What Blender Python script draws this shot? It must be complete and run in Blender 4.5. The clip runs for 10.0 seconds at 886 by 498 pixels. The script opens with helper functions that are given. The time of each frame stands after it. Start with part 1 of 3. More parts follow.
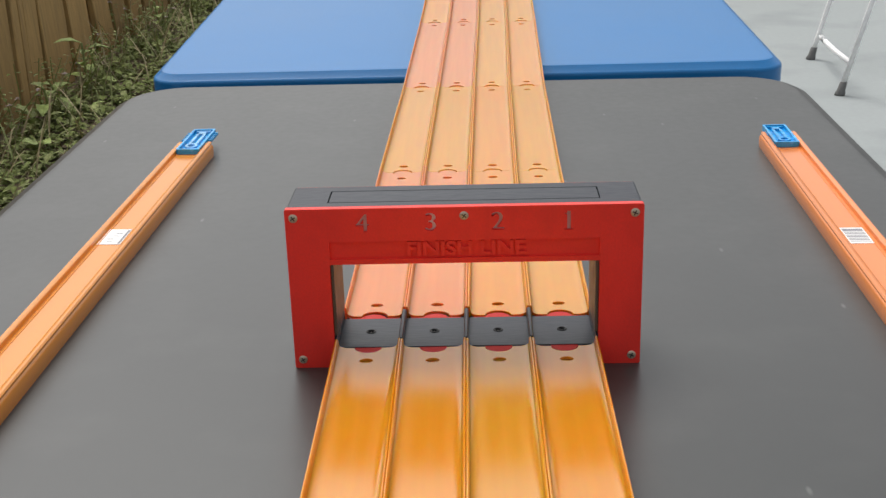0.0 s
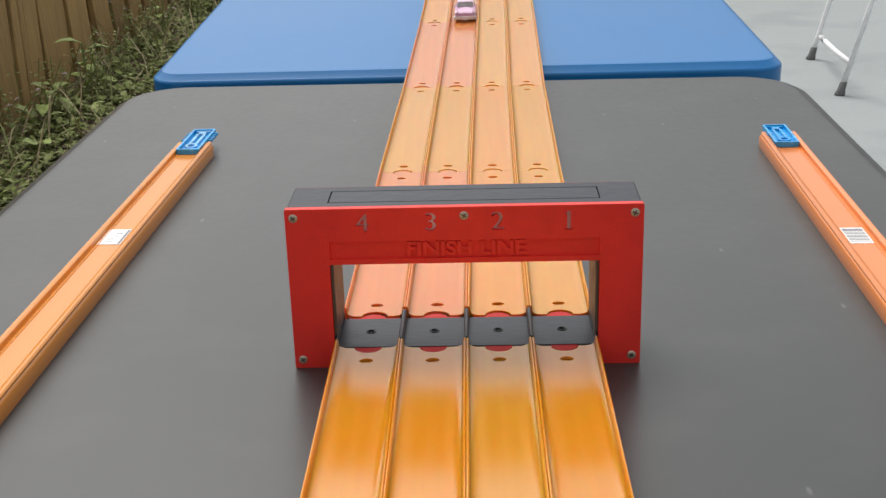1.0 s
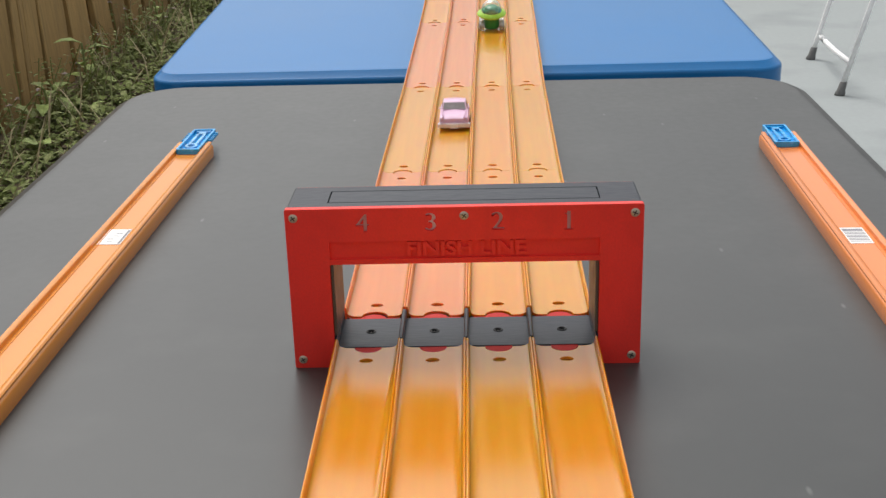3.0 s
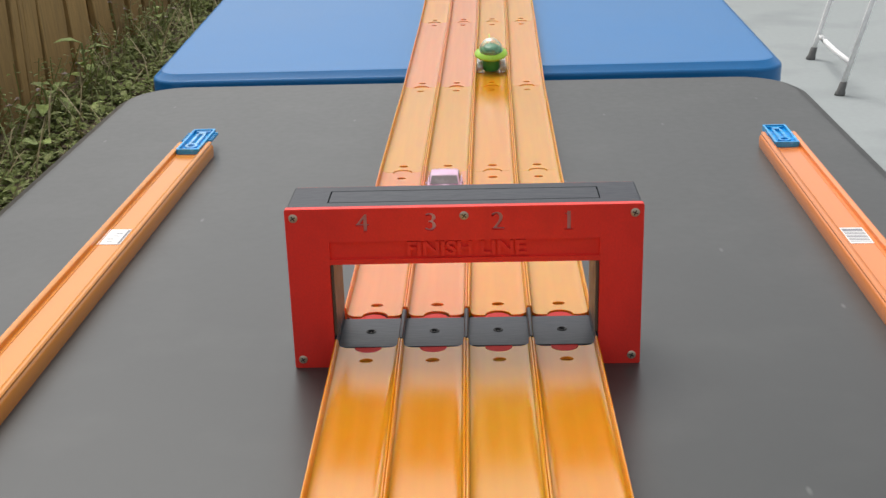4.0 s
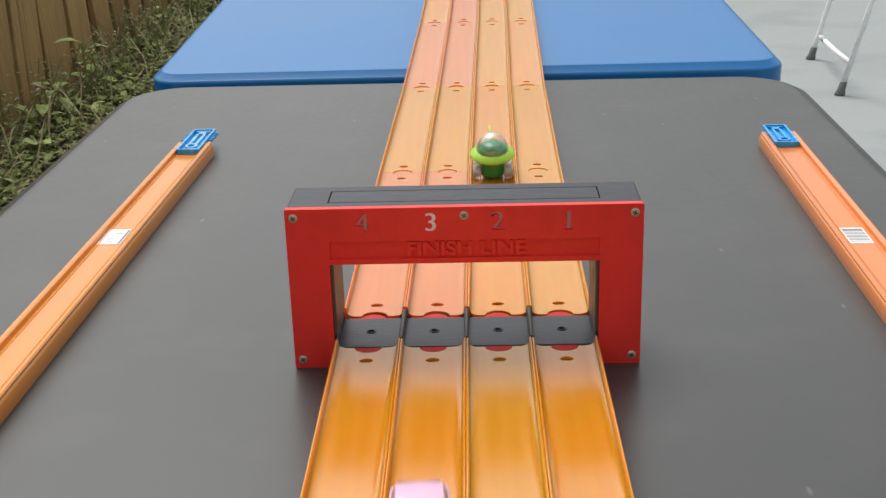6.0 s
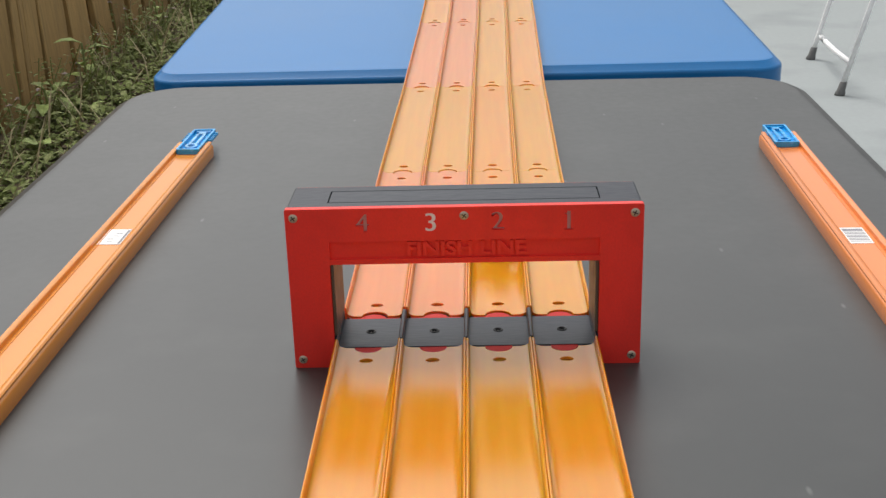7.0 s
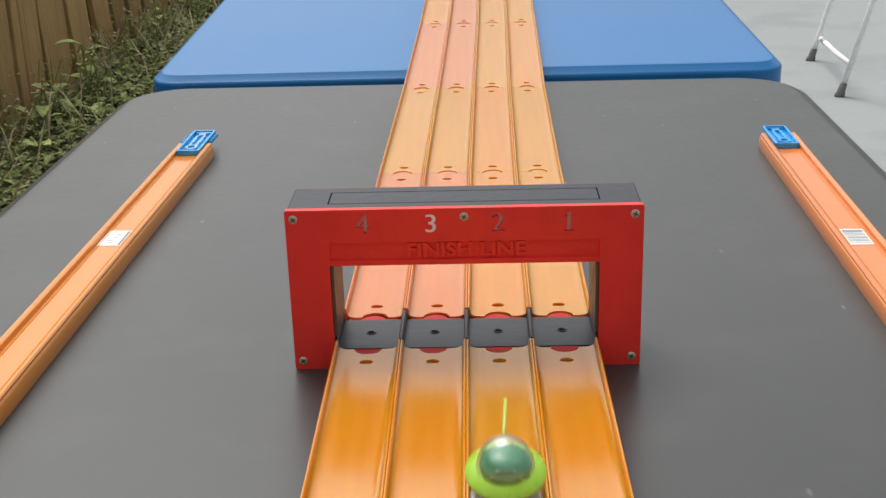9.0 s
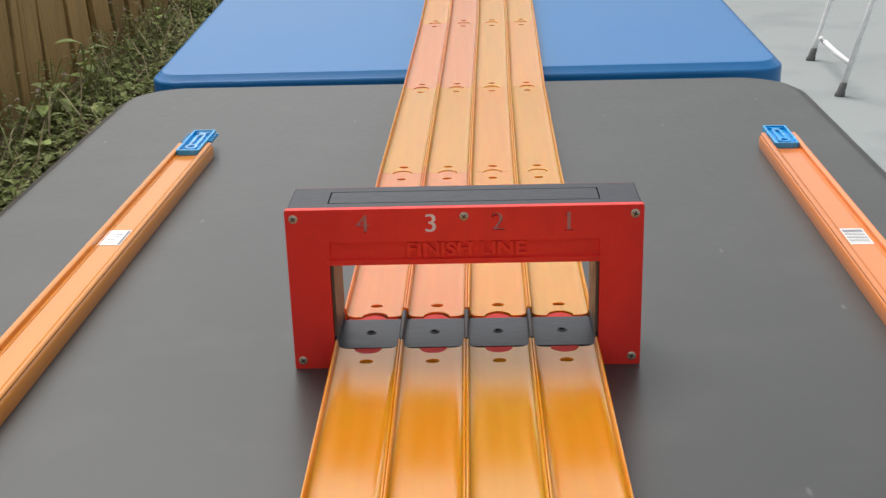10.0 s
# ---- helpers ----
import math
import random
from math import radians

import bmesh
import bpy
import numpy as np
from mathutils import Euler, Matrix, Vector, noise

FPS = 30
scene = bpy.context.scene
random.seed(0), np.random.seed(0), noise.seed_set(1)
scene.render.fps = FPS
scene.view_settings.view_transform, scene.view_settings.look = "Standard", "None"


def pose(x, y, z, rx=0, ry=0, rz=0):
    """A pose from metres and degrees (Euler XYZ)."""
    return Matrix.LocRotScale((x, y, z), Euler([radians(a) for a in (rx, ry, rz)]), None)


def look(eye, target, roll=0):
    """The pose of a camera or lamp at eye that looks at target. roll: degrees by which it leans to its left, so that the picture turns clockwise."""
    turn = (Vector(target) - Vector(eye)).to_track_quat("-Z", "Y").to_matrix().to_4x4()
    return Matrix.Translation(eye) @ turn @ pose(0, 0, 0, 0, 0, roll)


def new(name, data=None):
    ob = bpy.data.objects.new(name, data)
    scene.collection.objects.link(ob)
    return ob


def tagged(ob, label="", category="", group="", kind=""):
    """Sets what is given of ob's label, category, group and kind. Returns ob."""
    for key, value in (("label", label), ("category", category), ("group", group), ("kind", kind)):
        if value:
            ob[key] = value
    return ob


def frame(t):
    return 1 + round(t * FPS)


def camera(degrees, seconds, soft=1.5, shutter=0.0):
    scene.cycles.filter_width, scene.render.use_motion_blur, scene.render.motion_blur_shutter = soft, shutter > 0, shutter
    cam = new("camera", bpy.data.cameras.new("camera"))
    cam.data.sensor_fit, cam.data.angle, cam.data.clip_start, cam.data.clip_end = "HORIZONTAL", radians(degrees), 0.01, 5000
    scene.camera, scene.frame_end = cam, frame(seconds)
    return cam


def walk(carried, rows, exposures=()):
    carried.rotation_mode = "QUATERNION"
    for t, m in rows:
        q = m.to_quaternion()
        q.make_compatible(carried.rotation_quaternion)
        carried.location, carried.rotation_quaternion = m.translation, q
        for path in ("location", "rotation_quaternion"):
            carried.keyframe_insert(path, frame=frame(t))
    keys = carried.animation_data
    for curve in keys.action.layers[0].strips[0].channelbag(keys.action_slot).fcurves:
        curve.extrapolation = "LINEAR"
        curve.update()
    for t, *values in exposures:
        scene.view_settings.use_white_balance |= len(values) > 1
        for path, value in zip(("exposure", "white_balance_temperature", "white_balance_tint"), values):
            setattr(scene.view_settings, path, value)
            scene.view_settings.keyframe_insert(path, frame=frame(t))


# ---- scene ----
TABLE = 0.74          # height of the table tops
PITCH = 0.041         # distance between lanes
EYE = (0.0188, -0.7076, TABLE + 0.3477)
TILT, YAW, ROLL = 0.36277, -0.04453, -1.7164

cam = camera(39.25, 10.0, soft=1.45, shutter=0.6)


def view(shift=0.0):
    """Camera pose; shift tips it a little, as the stand shakes."""
    a = TILT - shift / 2199.0
    way = Vector((math.sin(YAW) * math.cos(a), math.cos(YAW) * math.cos(a), -math.sin(a)))
    return look(EYE, Vector(EYE) + way, ROLL)


SHAKE = [(0, 0), (7.3, 0), (7.4, -0.5), (7.5, -3.2), (7.6, 0), (7.7, 8.5), (7.8, 11), (7.9, 5), (8.0, 1.2), (8.1, -0.5),
         (8.2, -2), (8.3, -4), (8.4, -2.3), (8.5, -1.6), (8.6, -0.2), (8.7, 1.8), (8.8, 2.8), (8.9, 2.8), (9.0, 2.2),
         (9.1, 0.8), (9.2, -0.8), (9.3, -1.7), (9.4, -1.5), (9.5, -1.0), (9.6, 0.2), (9.7, 1.6), (9.8, 2), (9.9, 1.6), (10.0, 1.5)]
walk(cam, [(t, view(s)) for t, s in SHAKE])

# ---- sky and sun: bright, thin overcast ----
world = bpy.data.worlds.new("sky")
scene.world = world
world.use_nodes = True
wn, wl = world.node_tree.nodes, world.node_tree.links
sky = wn.new("ShaderNodeTexSky")
sky.sky_type, sky.sun_disc = "NISHITA", False
sky.sun_elevation, sky.sun_rotation = radians(60), radians(-26)
sky.air_density, sky.dust_density = 1.4, 6.0
pale = wn.new("ShaderNodeHueSaturation")
pale.inputs["Saturation"].default_value = 0.19
wl.new(sky.outputs[0], pale.inputs["Color"])
wl.new(pale.outputs[0], wn["Background"].inputs["Color"])
wn["Background"].inputs["Strength"].default_value = 0.152

sun_data = bpy.data.lights.new("sun", "SUN")
sun_data.energy, sun_data.angle, sun_data.color = 1.0, radians(26), (1.0, 0.96, 0.9)
sun = new("sun", sun_data)
sun.matrix_world = look((-0.986, 2.022, 3.897), (0, 0, 0))
scene.view_settings.exposure = 0.08


# ---- materials ----
def mat(name, color, rough=0.5, metal=0.0, spec=0.5, vary=0.12, scale=6.0, fine=90.0, bump=0.1, stretch=(1, 1, 1),
        coat=0.0, per_object=0.0, dirt=None, dirt_amount=0.0, ior=1.5, rough_vary=0.1, bump_dist=0.002, sub=0.0, specks=0.0):
    """A surface: base colour broken up at two scales, gloss variation and fine relief."""
    m = bpy.data.materials.new(name)
    m.use_nodes = True
    n, l = m.node_tree.nodes, m.node_tree.links
    b = n["Principled BSDF"]
    co = n.new("ShaderNodeTexCoord")
    mp = n.new("ShaderNodeMapping")
    mp.inputs["Scale"].default_value = stretch
    l.new(co.outputs["Object"], mp.inputs["Vector"])
    big, small = n.new("ShaderNodeTexNoise"), n.new("ShaderNodeTexNoise")
    for tex, s, d in ((big, scale, 4), (small, fine, 3)):
        tex.inputs["Scale"].default_value, tex.inputs["Detail"].default_value = s, d
        l.new(mp.outputs[0], tex.inputs["Vector"])
    add = n.new("ShaderNodeMath")
    add.operation = "ADD"
    l.new(big.outputs["Fac"], add.inputs[0])
    l.new(small.outputs["Fac"], add.inputs[1])
    ramp = n.new("ShaderNodeMapRange")
    ramp.inputs["From Min"].default_value, ramp.inputs["From Max"].default_value = 0.7, 1.3
    ramp.inputs["To Min"].default_value, ramp.inputs["To Max"].default_value = 1 - vary, 1 + vary
    l.new(add.outputs[0], ramp.inputs["Value"])
    hsv = n.new("ShaderNodeHueSaturation")
    hsv.inputs["Color"].default_value = (*color, 1)
    l.new(ramp.outputs[0], hsv.inputs["Value"])
    out = hsv.outputs[0]
    if per_object:
        info = n.new("ShaderNodeObjectInfo")
        r2 = n.new("ShaderNodeMapRange")
        r2.inputs["To Min"].default_value, r2.inputs["To Max"].default_value = 1 - per_object, 1 + per_object
        l.new(info.outputs["Random"], r2.inputs["Value"])
        h2 = n.new("ShaderNodeHueSaturation")
        l.new(out, h2.inputs["Color"])
        l.new(r2.outputs[0], h2.inputs["Value"])
        out = h2.outputs[0]
    if dirt:
        dn = n.new("ShaderNodeTexNoise")
        dn.inputs["Scale"].default_value, dn.inputs["Detail"].default_value = scale * 2.3, 6
        l.new(mp.outputs[0], dn.inputs["Vector"])
        dr = n.new("ShaderNodeMapRange")
        dr.inputs["From Min"].default_value, dr.inputs["From Max"].default_value = 0.5, 0.75
        dr.inputs["To Max"].default_value = dirt_amount
        l.new(dn.outputs["Fac"], dr.inputs["Value"])
        mix = n.new("ShaderNodeMix")
        mix.data_type = "RGBA"
        mix.inputs[7].default_value = (*dirt, 1)
        l.new(dr.outputs[0], mix.inputs[0])
        l.new(out, mix.inputs[6])
        out = mix.outputs[2]
    if specks:
        warp = n.new("ShaderNodeMapping")
        warp.inputs["Scale"].default_value, warp.inputs["Rotation"].default_value = (1.0, 0.35, 1.0), (0, 0, 0.9)
        l.new(co.outputs["Object"], warp.inputs["Vector"])
        vo = n.new("ShaderNodeTexVoronoi")
        vo.voronoi_dimensions = "2D"
        vo.inputs["Scale"].default_value = specks
        l.new(warp.outputs[0], vo.inputs["Vector"])
        vr = n.new("ShaderNodeMapRange")
        vr.inputs["From Min"].default_value, vr.inputs["From Max"].default_value = 0.005, 0.017
        vr.inputs["To Min"].default_value, vr.inputs["To Max"].default_value = 0.6, 0.0
        l.new(vo.outputs["Distance"], vr.inputs["Value"])
        mul = n.new("ShaderNodeMath")
        mul.operation = "MULTIPLY"
        l.new(vr.outputs[0], mul.inputs[0])
        l.new(small.outputs["Fac"], mul.inputs[1])
        sm = n.new("ShaderNodeMix")
        sm.data_type = "RGBA"
        sm.inputs[7].default_value = (0.34, 0.34, 0.33, 1)
        l.new(mul.outputs[0], sm.inputs[0])
        l.new(out, sm.inputs[6])
        out = sm.outputs[2]
    l.new(out, b.inputs["Base Color"])
    rr = n.new("ShaderNodeMapRange")
    rr.inputs["From Min"].default_value, rr.inputs["From Max"].default_value = 0.7, 1.3
    rr.inputs["To Min"].default_value, rr.inputs["To Max"].default_value = max(0.02, rough - rough_vary), min(1, rough + rough_vary)
    l.new(add.outputs[0], rr.inputs["Value"])
    l.new(rr.outputs[0], b.inputs["Roughness"])
    b.inputs["Metallic"].default_value = metal
    b.inputs["Specular IOR Level"].default_value = spec
    b.inputs["IOR"].default_value = ior
    b.inputs["Coat Weight"].default_value = coat
    b.inputs["Coat Roughness"].default_value = rough
    if sub:
        b.inputs["Subsurface Weight"].default_value = sub
        b.inputs["Subsurface Radius"].default_value = (0.006, 0.0025, 0.0006)
        b.inputs["Subsurface Scale"].default_value = 1.0
    if bump:
        bp = n.new("ShaderNodeBump")
        bp.inputs["Strength"].default_value, bp.inputs["Distance"].default_value = bump, bump_dist
        l.new(small.outputs["Fac"], bp.inputs["Height"])
        l.new(bp.outputs[0], b.inputs["Normal"])
    return m


M_GREY = mat("grey_table_plastic", (0.042, 0.044, 0.0430), 0.33, spec=0.57, vary=0.06, scale=5, fine=110, bump=0.0, rough_vary=0.03, dirt=(0.10, 0.10, 0.096), dirt_amount=0.25, specks=9.0)
M_BLUE = mat("blue_table_plastic", (0.003, 0.148, 0.40), 0.33, spec=0.45, vary=0.05, scale=4, fine=380, bump=0.03, bump_dist=0.0004, rough_vary=0.03)
M_STEEL = mat("grey_steel", (0.35, 0.36, 0.37), 0.4, metal=0.8)
TRACK = dict(spec=0.9, coat=0.06, vary=0.05, rough_vary=0.06, scale=7, fine=45, bump=0.012, stretch=(4, 0.15, 1), sub=0.6)
ORANGES = [mat("orange_track_plastic", (0.65, 0.245, 0.008), 0.18, **TRACK),
           mat("pinkish_orange_track_plastic", (0.64, 0.207, 0.046), 0.18, **TRACK),
           mat("yellowish_orange_track_plastic", (0.62, 0.265, 0.011), 0.20, **TRACK)]
M_RAIL_PALE = mat("glossy_orange_plastic", (0.70, 0.245, 0.014), 0.16, spec=0.9, coat=0.1, rough_vary=0.02, vary=0.025, scale=7, fine=26, bump=0.004, stretch=(4, 0.15, 1))
M_RAIL = mat("deep_orange_plastic", (0.74, 0.215, 0.030), 0.20, spec=0.95, coat=0.15, rough_vary=0.02, vary=0.025, scale=7, fine=26, bump=0.004, stretch=(4, 0.15, 1))
M_RED = mat("printed_red_plastic", (0.88, 0.040, 0.028), 0.44, spec=0.4, vary=0.07, scale=18, fine=900, bump=0.12, stretch=(1, 1, 0.6), bump_dist=0.0003, dirt=(0.60, 0.026, 0.020), dirt_amount=0.4)
M_BLACK = mat("printed_black_plastic", (0.020, 0.024, 0.035), 0.44, spec=0.4, vary=0.15, scale=14, fine=700, bump=0.35, stretch=(0.15, 1, 1), bump_dist=0.0003)
M_TONGUE = mat("dull_red_plastic", (0.52, 0.028, 0.022), 0.62, spec=0.2, vary=0.1, scale=40, fine=900)
M_TAUPE = mat("brown_inner_plastic", (0.10, 0.075, 0.055), 0.5, vary=0.1)
M_SCREW = mat("screw_metal", (0.56, 0.49, 0.38), 0.4, metal=0.6, vary=0.1)
M_DARK = mat("dark_ring_and_slot_shade", (0.012, 0.012, 0.012), 0.6)
M_DIGIT = mat("grey_diffuser", (0.72, 0.52, 0.51), 0.4, vary=0.1)
# whiter than the other digits: the lit look is put into the colour
M_DIGIT_LIT = mat("lit_digit_white", (0.86, 0.84, 0.84), 0.4, vary=0.03)
M_CLIP = mat("blue_connector_plastic", (0.012, 0.34, 0.72), 0.2, spec=0.7, vary=0.12, scale=60)
# clip blue with whitish glare put into the colour
M_CLIP_GLARE = mat("pale_blue_glare_plastic", (0.22, 0.48, 0.75), 0.3, vary=0.25, scale=120)
M_PAPER = mat("white_sticker_paper", (0.78, 0.78, 0.77), 0.6, vary=0.04, bump=0.03)
M_INK = mat("grey_ink", (0.22, 0.22, 0.24), 0.6)
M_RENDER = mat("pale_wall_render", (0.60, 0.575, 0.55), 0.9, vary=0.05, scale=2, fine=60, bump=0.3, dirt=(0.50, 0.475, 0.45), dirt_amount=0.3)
M_CONCRETE = mat("pale_concrete", (0.305, 0.330, 0.331), 0.85, vary=0.06, scale=1.1, fine=45, bump=0.15, dirt=(0.215, 0.238, 0.240), dirt_amount=0.75)
M_SOIL = mat("garden_soil", (0.13, 0.095, 0.055), 0.95, vary=0.3, scale=6, fine=60, bump=0.6, bump_dist=0.01)
M_WOOD = mat("weathered_fence_wood", (0.31, 0.195, 0.078), 0.85, spec=0.25, vary=0.25, scale=5, fine=34, bump=0.35, stretch=(9, 9, 0.5), per_object=0.26, dirt=(0.15, 0.13, 0.06), dirt_amount=0.4)
M_LEAF = [mat("weed_leaf", (0.17, 0.205, 0.06), 0.8, spec=0.2, vary=0.3, scale=9, fine=60, per_object=0.2, bump=0.1),
          mat("pale_weed_leaf", (0.28, 0.31, 0.12), 0.75, spec=0.25, vary=0.3, scale=9, fine=60, per_object=0.2, bump=0.1),
          mat("dry_grass", (0.40, 0.33, 0.19), 0.75, vary=0.3, scale=9, fine=60, bump=0.1),
          mat("broad_weed_leaf", (0.33, 0.41, 0.13), 0.6, spec=0.3, vary=0.3, scale=14, fine=70, per_object=0.25, bump=0.1)]
M_FADED = mat("faded_pink_flower", (0.42, 0.33, 0.30), 0.8, vary=0.2, scale=30, bump=0.1)
M_WHITE_TUBE = mat("white_painted_tube", (0.92, 0.92, 0.92), 0.4, vary=0.04, dirt=(0.5, 0.48, 0.46), dirt_amount=0.2, scale=14)
M_RUBBER = mat("dark_grey_rubber", (0.15, 0.15, 0.147), 0.7, vary=0.15)
M_PINK = mat("pink_car_paint", (0.66, 0.42, 0.575), 0.34, spec=0.4, metal=0.0, vary=0.04, scale=40, fine=2000, bump=0.0, coat=0.05)
M_GLASS_DARK = mat("dark_car_glass", (0.25, 0.225, 0.22), 0.2, vary=0.1, scale=60)
M_CHROME = mat("chrome", (0.72, 0.70, 0.72), 0.34, metal=0.4, vary=0.03)
M_LAMP = mat("headlight_lens", (0.75, 0.73, 0.78), 0.15, vary=0.05)
M_TYRE = mat("black_tyre", (0.02, 0.02, 0.02), 0.5)
M_LIME = mat("lime_green_plastic", (0.36, 0.63, 0.045), 0.3, vary=0.04, scale=30)
M_ANTENNA = mat("yellow_green_plastic", (0.55, 0.58, 0.09), 0.4, vary=0.06, scale=30)
M_GREEN = mat("dark_green_plastic", (0.035, 0.27, 0.05), 0.4, vary=0.06, scale=30)
M_TEAL = mat("teal_green_plastic", (0.04, 0.27, 0.11), 0.3, vary=0.08, scale=50)


def clear(name, tint, gloss, rough):
    """Thin clear plastic: lets light through and mirrors at its surface."""
    m = bpy.data.materials.new(name)
    m.use_nodes = True
    n, l = m.node_tree.nodes, m.node_tree.links
    n.remove(n["Principled BSDF"])
    t, g, f, mix = n.new("ShaderNodeBsdfTransparent"), n.new("ShaderNodeBsdfGlossy"), n.new("ShaderNodeLayerWeight"), n.new("ShaderNodeMixShader")
    ramp = n.new("ShaderNodeMapRange")
    ramp.interpolation_type = "SMOOTHERSTEP"
    ramp.inputs["From Min"].default_value = 0.25
    ramp.inputs["To Min"].default_value, ramp.inputs["To Max"].default_value = gloss, 0.75
    t.inputs["Color"].default_value = (*tint, 1)
    g.inputs["Roughness"].default_value = rough
    f.inputs["Blend"].default_value = 0.5
    l.new(f.outputs["Facing"], ramp.inputs["Value"])
    l.new(ramp.outputs[0], mix.inputs[0])
    l.new(t.outputs[0], mix.inputs[1])
    l.new(g.outputs[0], mix.inputs[2])
    l.new(mix.outputs[0], n["Material Output"].inputs["Surface"])
    return m


M_CLEAR = clear("clear_dome_plastic", (0.97, 0.98, 0.97), 0.22, 0.32)
M_CLEAR_WHEEL = clear("clear_wheel_plastic", (0.97, 0.97, 0.96), 0.34, 0.5)


# ---- shape helpers ----
def finish(bm, name, material, smooth=False):
    me = bpy.data.meshes.new(name)
    bmesh.ops.recalc_face_normals(bm, faces=bm.faces)
    bm.to_mesh(me)
    bm.free()
    me.materials.append(material)
    for p in me.polygons:
        p.use_smooth = smooth
    return me


def part(name, bm, material, parent=None, label="", smooth=False, at=None):
    """ONE mesh object from a bmesh, under a thing or a part."""
    ob = new(name, bm if isinstance(bm, bpy.types.Mesh) else finish(bm, name, material, smooth))
    if parent:
        ob.parent = parent
    if at is not None:
        ob.matrix_basis = at
    if label:
        ob["label"] = label
    return ob


def thing(name, label, category, at=None, group="", kind=""):
    ob = new(name)
    ob.empty_display_size = 0.02
    if at is not None:
        ob.matrix_basis = at
    return tagged(ob, label, category, group, kind)


def box(x0, x1, y0, y1, z0, z1, bevel=0.0, seg=2, bm=None):
    bm2 = bmesh.new()
    bmesh.ops.create_cube(bm2, size=1, matrix=Matrix.Translation(((x0 + x1) / 2, (y0 + y1) / 2, (z0 + z1) / 2)) @ Matrix.Diagonal((x1 - x0, y1 - y0, z1 - z0, 1)))
    if bevel:
        bmesh.ops.bevel(bm2, geom=bm2.edges[:], offset=bevel, segments=seg, profile=0.5, affect="EDGES")
    if bm is None:
        return bm2
    merge(bm, bm2)
    return bm


def merge(bm, other):
    me = bpy.data.meshes.new("tmp")
    other.to_mesh(me)
    other.free()
    bm.from_mesh(me)
    bpy.data.meshes.remove(me)
    return bm


def lathe(profile, seg=32, bm=None, m=Matrix()):
    """Turns (radius, height) pairs round z."""
    bm = bm or bmesh.new()
    rings = []
    for r, z in profile:
        if r < 1e-6:
            rings.append([bm.verts.new(m @ Vector((0, 0, z)))])
        else:
            rings.append([bm.verts.new(m @ Vector((r * math.cos(2 * math.pi * i / seg), r * math.sin(2 * math.pi * i / seg), z))) for i in range(seg)])
    for a, b in zip(rings, rings[1:]):
        for i in range(seg):
            j = (i + 1) % seg
            q = [a[i % len(a)], a[j % len(a)], b[j % len(b)], b[i % len(b)]]
            q = [v for k, v in enumerate(q) if v not in q[:k]]
            if len(q) > 2:
                bm.faces.new(q)
    return bm


def tube(points, radius, seg=10, bm=None):
    """A round bar along points."""
    bm = bm or bmesh.new()
    pts = [Vector(p) for p in points]
    rings = []
    for i, p in enumerate(pts):
        d = (pts[min(i + 1, len(pts) - 1)] - pts[max(i - 1, 0)]).normalized()
        q = d.to_track_quat("Z", "Y")
        rings.append([bm.verts.new(p + q @ Vector((radius * math.cos(2 * math.pi * k / seg), radius * math.sin(2 * math.pi * k / seg), 0))) for k in range(seg)])
    for a, b in zip(rings, rings[1:]):
        for k in range(seg):
            bm.faces.new((a[k], a[(k + 1) % seg], b[(k + 1) % seg], b[k]))
    bm.faces.new(rings[0][::-1])
    bm.faces.new(rings[-1])
    return bm


def sweep(profile, y0, y1, bm=None, caps=True):
    """A closed (x, z) outline drawn along y."""
    bm = bm or bmesh.new()
    a = [bm.verts.new((x, y0, z)) for x, z in profile]
    b = [bm.verts.new((x, y1, z)) for x, z in profile]
    k = len(profile)
    for i in range(k):
        bm.faces.new((a[i], a[(i + 1) % k], b[(i + 1) % k], b[i]))
    if caps:
        bm.faces.new(a[::-1])
        bm.faces.new(b)
    return bm


def plate(outer, holes, z0, z1, bm=None):
    """A flat plate with an outline and holes, both (x, y) loops, between two heights."""
    b2 = bmesh.new()
    edges = []
    for loop in [outer, *holes]:
        vs = [b2.verts.new((x, y, z1)) for x, y in loop]
        edges += [b2.edges.new((vs[i], vs[(i + 1) % len(vs)])) for i in range(len(vs))]
    bmesh.ops.triangle_fill(b2, use_beauty=True, use_dissolve=False, edges=edges, normal=(0, 0, 1))
    ext = bmesh.ops.extrude_face_region(b2, geom=b2.faces[:])
    for v in ext["geom"]:
        if isinstance(v, bmesh.types.BMVert):
            v.co.z = z0
    if bm is None:
        return b2
    return merge(bm, b2)


def ellipse(cx, cy, rx, ry, k=20):
    return [(cx + rx * math.cos(2 * math.pi * i / k), cy + ry * math.sin(2 * math.pi * i / k)) for i in range(k)]


def rounded(x0, x1, y0, y1, r, k=8):
    pts = []
    for cx, cy, a in ((x1 - r, y1 - r, 0), (x0 + r, y1 - r, 90), (x0 + r, y0 + r, 180), (x1 - r, y0 + r, 270)):
        pts += [(cx + r * math.cos(radians(a + 90 * i / k)), cy + r * math.sin(radians(a + 90 * i / k))) for i in range(k + 1)]
    return pts


def letters(text, size, depth, bold=0.0, name="letters"):
    """Solid lettering in the xy plane, centred."""
    cu = bpy.data.curves.new(name, "FONT")
    cu.offset = bold
    cu.body, cu.size, cu.extrude, cu.align_x, cu.align_y = text, size, depth / 2, "CENTER", "CENTER"
    ob = new(name, cu)
    me = bpy.data.meshes.new_from_object(ob.evaluated_get(bpy.context.evaluated_depsgraph_get()))
    bpy.data.objects.remove(ob)
    bm = bmesh.new()
    bm.from_mesh(me)
    bpy.data.meshes.remove(me)
    bmesh.ops.remove_doubles(bm, verts=bm.verts, dist=1e-6)
    return bm


